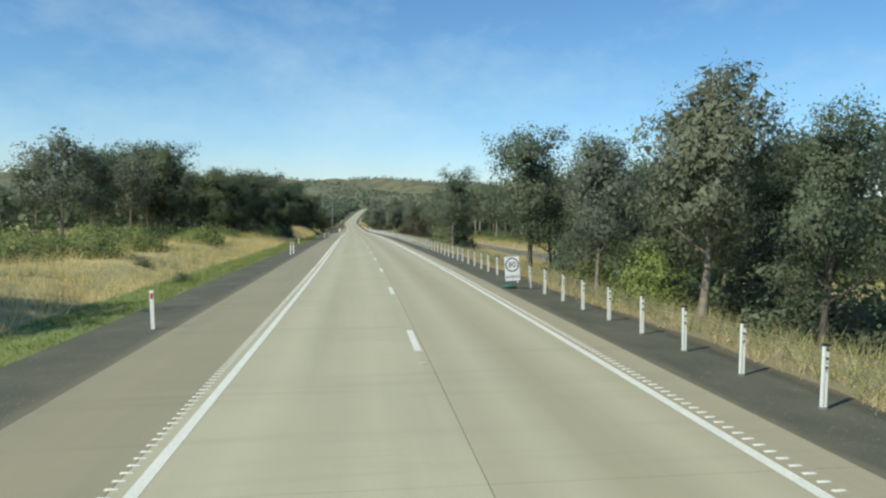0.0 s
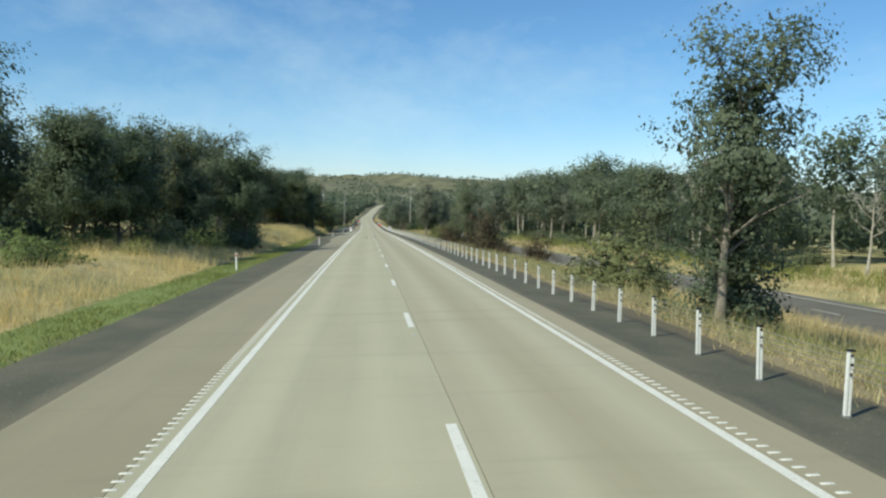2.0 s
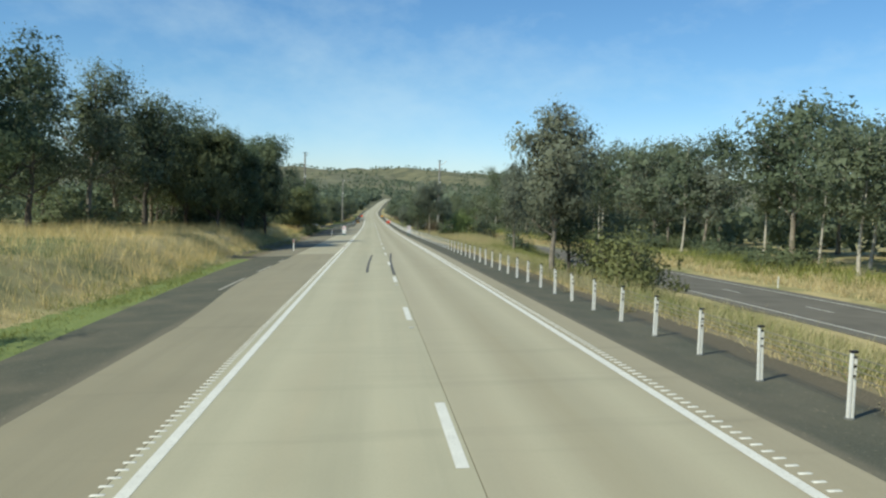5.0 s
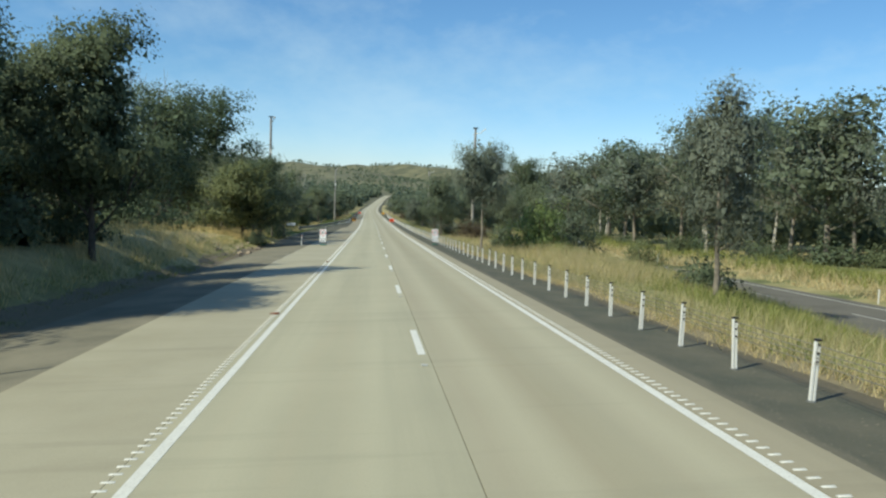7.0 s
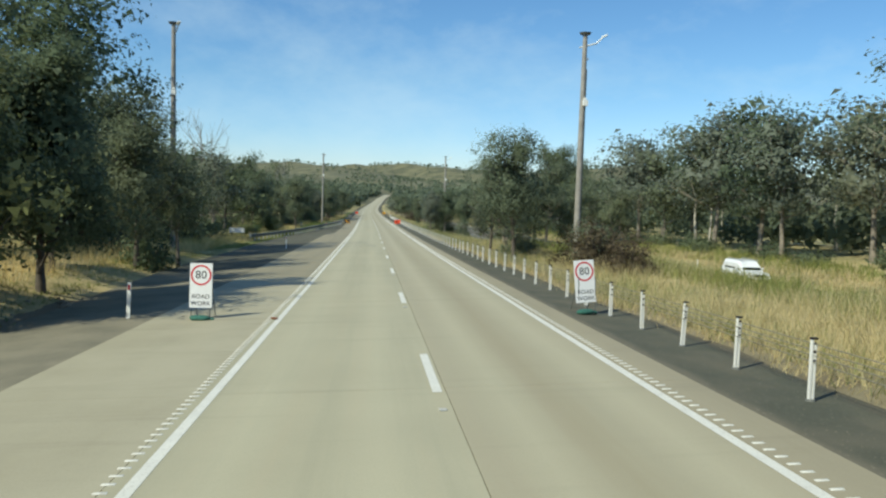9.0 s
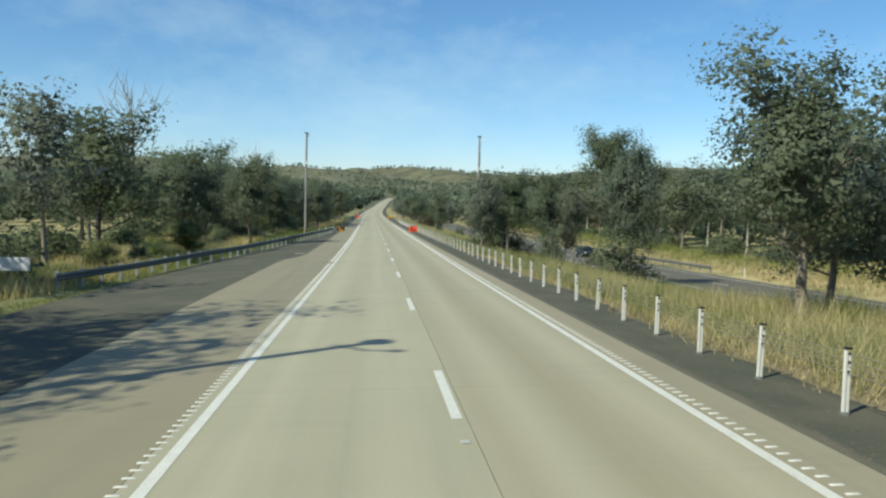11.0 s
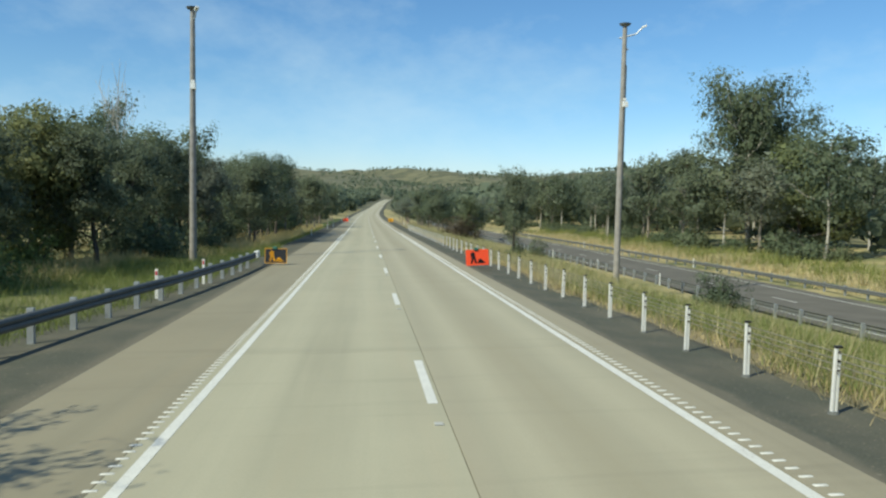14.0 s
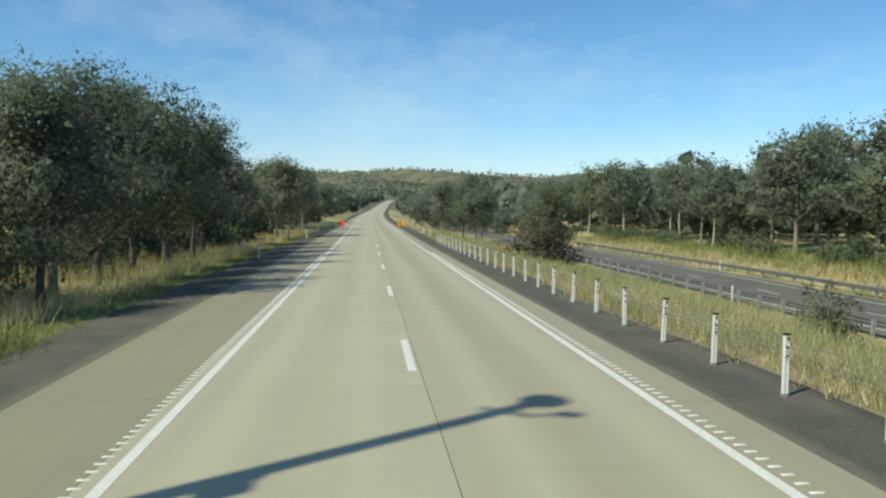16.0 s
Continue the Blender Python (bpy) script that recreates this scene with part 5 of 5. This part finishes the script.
# ---------------------------------------------------------------- vehicles on the far carriageway
M_CARWHITE = plain("white_car_paint", (0.78, 0.79, 0.79), .25, 0, .02)
M_CARDARK = plain("dark_car_paint", (0.02, 0.022, 0.025), .25, 0, .05)
M_GLASS = plain("dark_car_glass", (0.012, 0.015, 0.018), .08, 0, .05)
M_TYRE = plain("tyre_rubber", (0.02, 0.02, 0.02), .9, 0, .1)
M_LAMP = plain("headlamp_lens", (0.6, 0.62, 0.64), .12, 0.2, .05)


def loft(sections):
    """A skin through rings of the same number of points, closed at both ends."""
    bm = bmesh.new()
    rings = [[bm.verts.new(p) for p in sec] for sec in sections]
    n = len(rings[0])
    for a, b in zip(rings, rings[1:]):
        for k in range(n):
            j = (k + 1) % n
            bm.faces.new((a[k], a[j], b[j], b[k]))
    bm.faces.new(rings[0][::-1])
    bm.faces.new(rings[-1])
    bmesh.ops.recalc_face_normals(bm, faces=bm.faces)
    return bm


def hoop(y, w, z0, z1, tuck=.9):
    """Cross-section of a body: flat floor, bulged sides, rounded shoulders."""
    return [(-w * .92, y, z0), (-w, y, z0 + (z1 - z0) * .3), (-w, y, z0 + (z1 - z0) * .7), (-w * tuck, y, z1), (w * tuck, y, z1), (w, y, z0 + (z1 - z0) * .7), (w, y, z0 + (z1 - z0) * .3), (w * .92, y, z0)]


def vehicle(name, s, d, paint, label, L, W, hood, roof, tall):
    """Its nose points to -y."""
    ob = thing(name, label, "car", "", Matrix.Translation(at(s, d, .03)) @ Matrix.Rotation(radians(turn(s)), 4, "Z"))
    w = W / 2
    b = part("body", loft([hoop(-L / 2, w * .86, .42, hood - .22), hoop(-L / 2 + .15, w * .95, .30, hood - .08), hoop(-L / 2 + 1.15, w, .28, hood), hoop(0, w, .28, hood + .06), hoop(L / 2 - .3, w * .98, .30, hood + .05), hoop(L / 2, w * .9, .42, hood - .05)]), paint, ob)
    back = L / 2 - (.12 if tall else .95)
    c = part("cabin", loft([hoop(-L / 2 + 1.2, w * .88, hood - .05, hood + .06, .95), hoop(-L / 2 + 1.95, w * .86, hood - .05, roof - .06, .82), hoop(0, w * .86, hood - .05, roof, .82), hoop(back - .35, w * .85, hood - .05, roof - .05, .82), hoop(back, w * .82, hood - .05, hood + .12, .9)]), paint, ob)
    for q in (b, c):
        q.data.polygons.foreach_set("use_smooth", [False] * len(q.data.polygons))
    # windscreen and side glass stand a few millimetres proud of the cabin
    y0, y1, z0, z1 = -L / 2 + 1.24, -L / 2 + 1.93, hood + .08, roof - .1
    bm = bmesh.new()
    bm.faces.new([bm.verts.new(p) for p in ((-w * .78, y0 - .02, z0), (w * .78, y0 - .02, z0), (w * .68, y1 - .02, z1), (-w * .68, y1 - .02, z1))])
    bmesh.ops.solidify(bm, geom=bm.faces[:], thickness=.012)
    part("windscreen", bm, M_GLASS, ob, "dark tinted glass")
    for sx in (-1, 1):
        for a, e in ((-L / 2 + 1.75, -.12), (.0, back - .55)):
            bm = bmesh.new()
            bm.faces.new([bm.verts.new(p) for p in ((sx * (w * .88), a, hood + .09), (sx * (w * .88), e, hood + .09), (sx * (w * .74), e, roof - .12), (sx * (w * .74), a + .25, roof - .14))])
            bmesh.ops.solidify(bm, geom=bm.faces[:], thickness=.02)
            part("side_window", bm, M_GLASS, ob, "dark tinted glass")
        part("headlamp", box(.34, .08, .16, (sx * w * .68, -L / 2 + .03, hood - .24), .02), M_LAMP, ob)
        part("mirror", box(.2, .1, .15, (sx * (w + .1), -L / 2 + 1.75, hood + .16), .03), paint, ob)
        for y in (-L / 2 + .9, L / 2 - .95):
            wheel = part("wheel", rod((sx * (w - .22), y, .36), (sx * (w + .01), y, .36), .37, .37, 20), M_TYRE, ob)
            part("rim", rod((sx * (w - .02), y, .36), (sx * (w + .022), y, .36), .22, .2, 14), M_ZINC, wheel)
    part("grille", box(W * .52, .06, .2, (0, -L / 2 + .0, hood - .24), .02), M_BLACK, ob)
    part("bumper", box(W * .9, .2, .2, (0, -L / 2 + .02, .48), .05), M_BLACK if tall else paint, ob)
    if tall:
        for sx in (-1, 1):
            part("roof_rail", rod((sx * w * .62, -.9, roof + .04), (sx * w * .62, back - .6, roof + .04), .025, seg=6), M_ZINC, ob)
    return ob


vehicle("suv", 311, 29.1, M_CARWHITE, "white four-wheel-drive wagon on the far carriageway", 4.9, 1.95, 1.12, 1.9, True)
vehicle("car", 406.5, 28.8, M_CARDARK, "dark sedan on the far carriageway", 4.6, 1.82, .95, 1.45, False)


# ---------------------------------------------------------------- rubble at the back of the bay
def rubble(s, d, size, seed):
    r = random.Random(seed)
    bm = bmesh.new()
    bmesh.ops.create_icosphere(bm, subdivisions=2, radius=size)
    for v in bm.verts:
        v.co *= 1 + .45 * noise.noise(v.co * (1.6 / size) + Vector((seed, 0, 0)))
        v.co.z *= .6
    ob = thing("rock", "pale broken rock in bare earth", "rock", "rubble", Matrix.Translation(at(s, d, size * .2)) @ Euler((r.uniform(-.3, .3), r.uniform(-.3, .3), r.uniform(0, 6))).to_matrix().to_4x4())
    part("stone", bm, M_ROCK, ob)


M_ROCK = plain("earthy_rock", (0.34, 0.27, 0.19), .95, 0, .3, 3, wear=(.2, .15, .1), relief=.6)
RR = random.Random(12)
for i in range(46):
    rubble(RR.uniform(256, 279), RR.uniform(-12.6, -10.6), RR.choice((.06, .09, .12, .16, .22)), i)

# small white board at the start of the guard rail
plate = thing("marker_board", "plain white board on a steel post beside the guard rail", "road sign", "", Matrix.Translation(at(331, -14.6)) @ Matrix.Rotation(radians(turn(331)), 4, "Z"))
part("board", box(1.5, .03, .5, (0, 0, 1.15), .01), M_SIGN, plate)
for x in (-.5, .5):
    part("post", rod((x, .04, -.1), (x, .04, 1.3), .03, seg=8), M_ZINC_DULL, plate)
# blue marker post and small roadside litter
blue = thing("marker_post", "short blue marker post behind the guard rail", "marker post", "", Matrix.Translation(at(388.5, -13.2)))
part("post", box(.12, .05, 1.1, (0, 0, .5), .01), plain("blue_plastic", (0.05, 0.14, 0.35), .5), blue)


# ---------------------------------------------------------------- litter on the road
M_DEBRIS = plain("reddish_bark", (0.20, 0.085, 0.05), .9, 0, .3, 9, relief=.5)
M_RUBBER = plain("tyre_mark", (0.10, 0.095, 0.085), .85, 0, .15, 3)
for i, (s, d) in enumerate(((222.6, -3.72), (247.2, -3.66), (272.6, -3.6), (346.4, -3.62), (13.2, -3.7))):
    bm = bmesh.new()
    bmesh.ops.create_icosphere(bm, subdivisions=2, radius=.11)
    for v in bm.verts:
        v.co = Vector((v.co.x * 1.3, v.co.y * .8, v.co.z * .16 + .02)) + noise.noise_vector(v.co * 11 + Vector((i, 0, 0))) * .05
        v.co.z = max(v.co.z, 0)
    ob = thing("bark_scrap", "flattened reddish bark scrap beside the edge line", "debris", "bark scraps", Matrix.Translation(at(s, d, .004)) @ Matrix.Rotation(i * 1.1, 4, "Z"))
    part("scrap", bm, M_DEBRIS, ob)
for d0, d1, a, e in ((.05, .42, 184, 206), (-1.25, -1.0, 186, 204)):
    me = strip("tyre_mark", a, e, lambda s, d0=d0, d1=d1, a=a, e=e: d0 + (d1 - d0) * ((s - a) / (e - a)) ** 2 - .07, lambda s, d0=d0, d1=d1, a=a, e=e: d0 + (d1 - d0) * ((s - a) / (e - a)) ** 2 + .07, M_RUBBER, 1.5, .003)
    tagged(new("tyre_mark", me), "faint dark tyre mark on the concrete", "road marking", "tyre marks", kind="structure")

# ---------------------------------------------------------------- grass
def tufts(name, count, s_range, d_fun, height, material, label, seed, width=.008, lean=.42):
    rng = np.random.RandomState(seed)
    s = rng.uniform(*s_range, count)
    d = d_fun(s, rng.rand(count), rng)
    ok = ~np.isnan(d)
    s, d = s[ok], d[ok]
    n = len(s)
    P = at(s, d).T - np.array([0, 0, .03])
    blades = 9
    P = np.repeat(P, blades, 0) + np.concatenate([rng.normal(0, .22, (n * blades, 2)), np.zeros((n * blades, 1))], 1)
    a = rng.uniform(0, 6.28, n * blades)
    side = np.stack([np.cos(a), np.sin(a), np.zeros_like(a)], 1)
    patch = np.array([noise.noise(Vector((x * .12, y * .12, seed))) for x, y in zip(s, d)])
    h = (height * np.repeat(np.clip(1 + .9 * patch, .45, 1.5), blades) * rng.uniform(.4, 1.1, n * blades))[:, None]
    tip = np.stack([rng.normal(0, lean, n * blades), rng.normal(0, lean, n * blades), np.ones(n * blades)], 1) * h
    w = width * (1 + 0.5 * rng.rand(n * blades))[:, None]
    v = np.stack([P - side * w, P + side * w, P + tip], 1).reshape(-1, 3)
    f = np.arange(n * blades * 3).reshape(-1, 3)
    tagged(new(name, mesh_from(name, v, f, material)), label, "grass", kind="stuff")


def right_strip(s, u, rng):
    return gravel_right(s) + .55 + 12.5 * u ** 1.7


def thin_strip(s, u, rng):
    """Less straw past the bay, where the median is greener."""
    return np.where((s > 325) & (s < 398) & (rng.rand(len(s)) < .45), np.nan, right_strip(s, u, rng))


def left_strip(s, u, rng):
    inner = np.interp(s, [0, 150, 200, 235, 262, 280, 420, 430, 620], [-10.6, -10.8, -11.4, -11.8, -12.4, -13.2, -13.5, -9.2, -8.6])
    return inner - 14 * u ** 1.4


def verge(s, u, rng):
    return np.interp(s, [0, 150, 200, 235, 300, 420, 430, 620], [-8.2, -8.2, -10.2, -10.6, -12.2, -12, -8.2, -8.2]) - 2.2 * u


tufts("straw_grass", 15000, (12, 520), thin_strip, .66, L_STRAW, "tall dry straw grass along the median", 41)
tufts("straw_grass", 5000, (12, 520), lambda s, u, r: gravel_right(s) + .1 + 1.1 * u, .26, L_STRAW, "short dry grass at the gravel's edge", 42)
tufts("green_grass", 8000, (12, 520), right_strip, .6, L_GRASS, "green grass among the straw of the median", 43)
tufts("green_grass", 3200, (322, 402), right_strip, .55, L_GRASS, "olive-green grass of the median past the bay", 50)
tufts("straw_grass", 15000, (12, 520), left_strip, .8, L_GOLD, "tall golden grass beside the road", 44)
tufts("green_grass", 3000, (12, 520), left_strip, .5, L_GRASS, "green grass among the straw of the verge", 45)
tufts("green_grass", 11000, (10, 520), verge, .16, L_GRASS, "short green verge grass", 46, width=.012, lean=.7)
tufts("green_grass", 6500, (318, 436), lambda s, u, r: np.interp(s, [330, 349, 356, 372, 393, 400, 408, 416, 440], [-14.2, -12.7, -11.8, -10.5, -8.7, -8, -7.6, -7.6, -8]) - 7 * u ** 1.3, .55, L_GRASS, "rank green grass behind the guard rail", 51)
tufts("straw_grass", 4500, (40, 560), lambda s, u, r: 34 + 8 * u, .9, L_STRAW, "dry grass beyond the far carriageway", 47, width=.03)
tufts("green_grass", 4500, (40, 560), lambda s, u, r: 38 + 9 * u, 1.2, L_GRASS, "tall green grass at the far wood's edge", 48, width=.03)
tufts("straw_grass", 2600, (78, 128), lambda s, u, r: 14.5 + 6.8 * u, .95, L_STRAW, "tall straw grass above the far carriageway", 52, width=.016)
tufts("green_grass", 4200, (224, 326), lambda s, u, r: 12 + 9 * u, .8, L_GRASS, "tall olive-green grass on the median hump", 53, width=.016)
tufts("straw_grass", 6000, (236, 345), lambda s, u, r: 8 + 14 * u, .75, L_STRAW, "tall seeding grass on the median hump", 49)
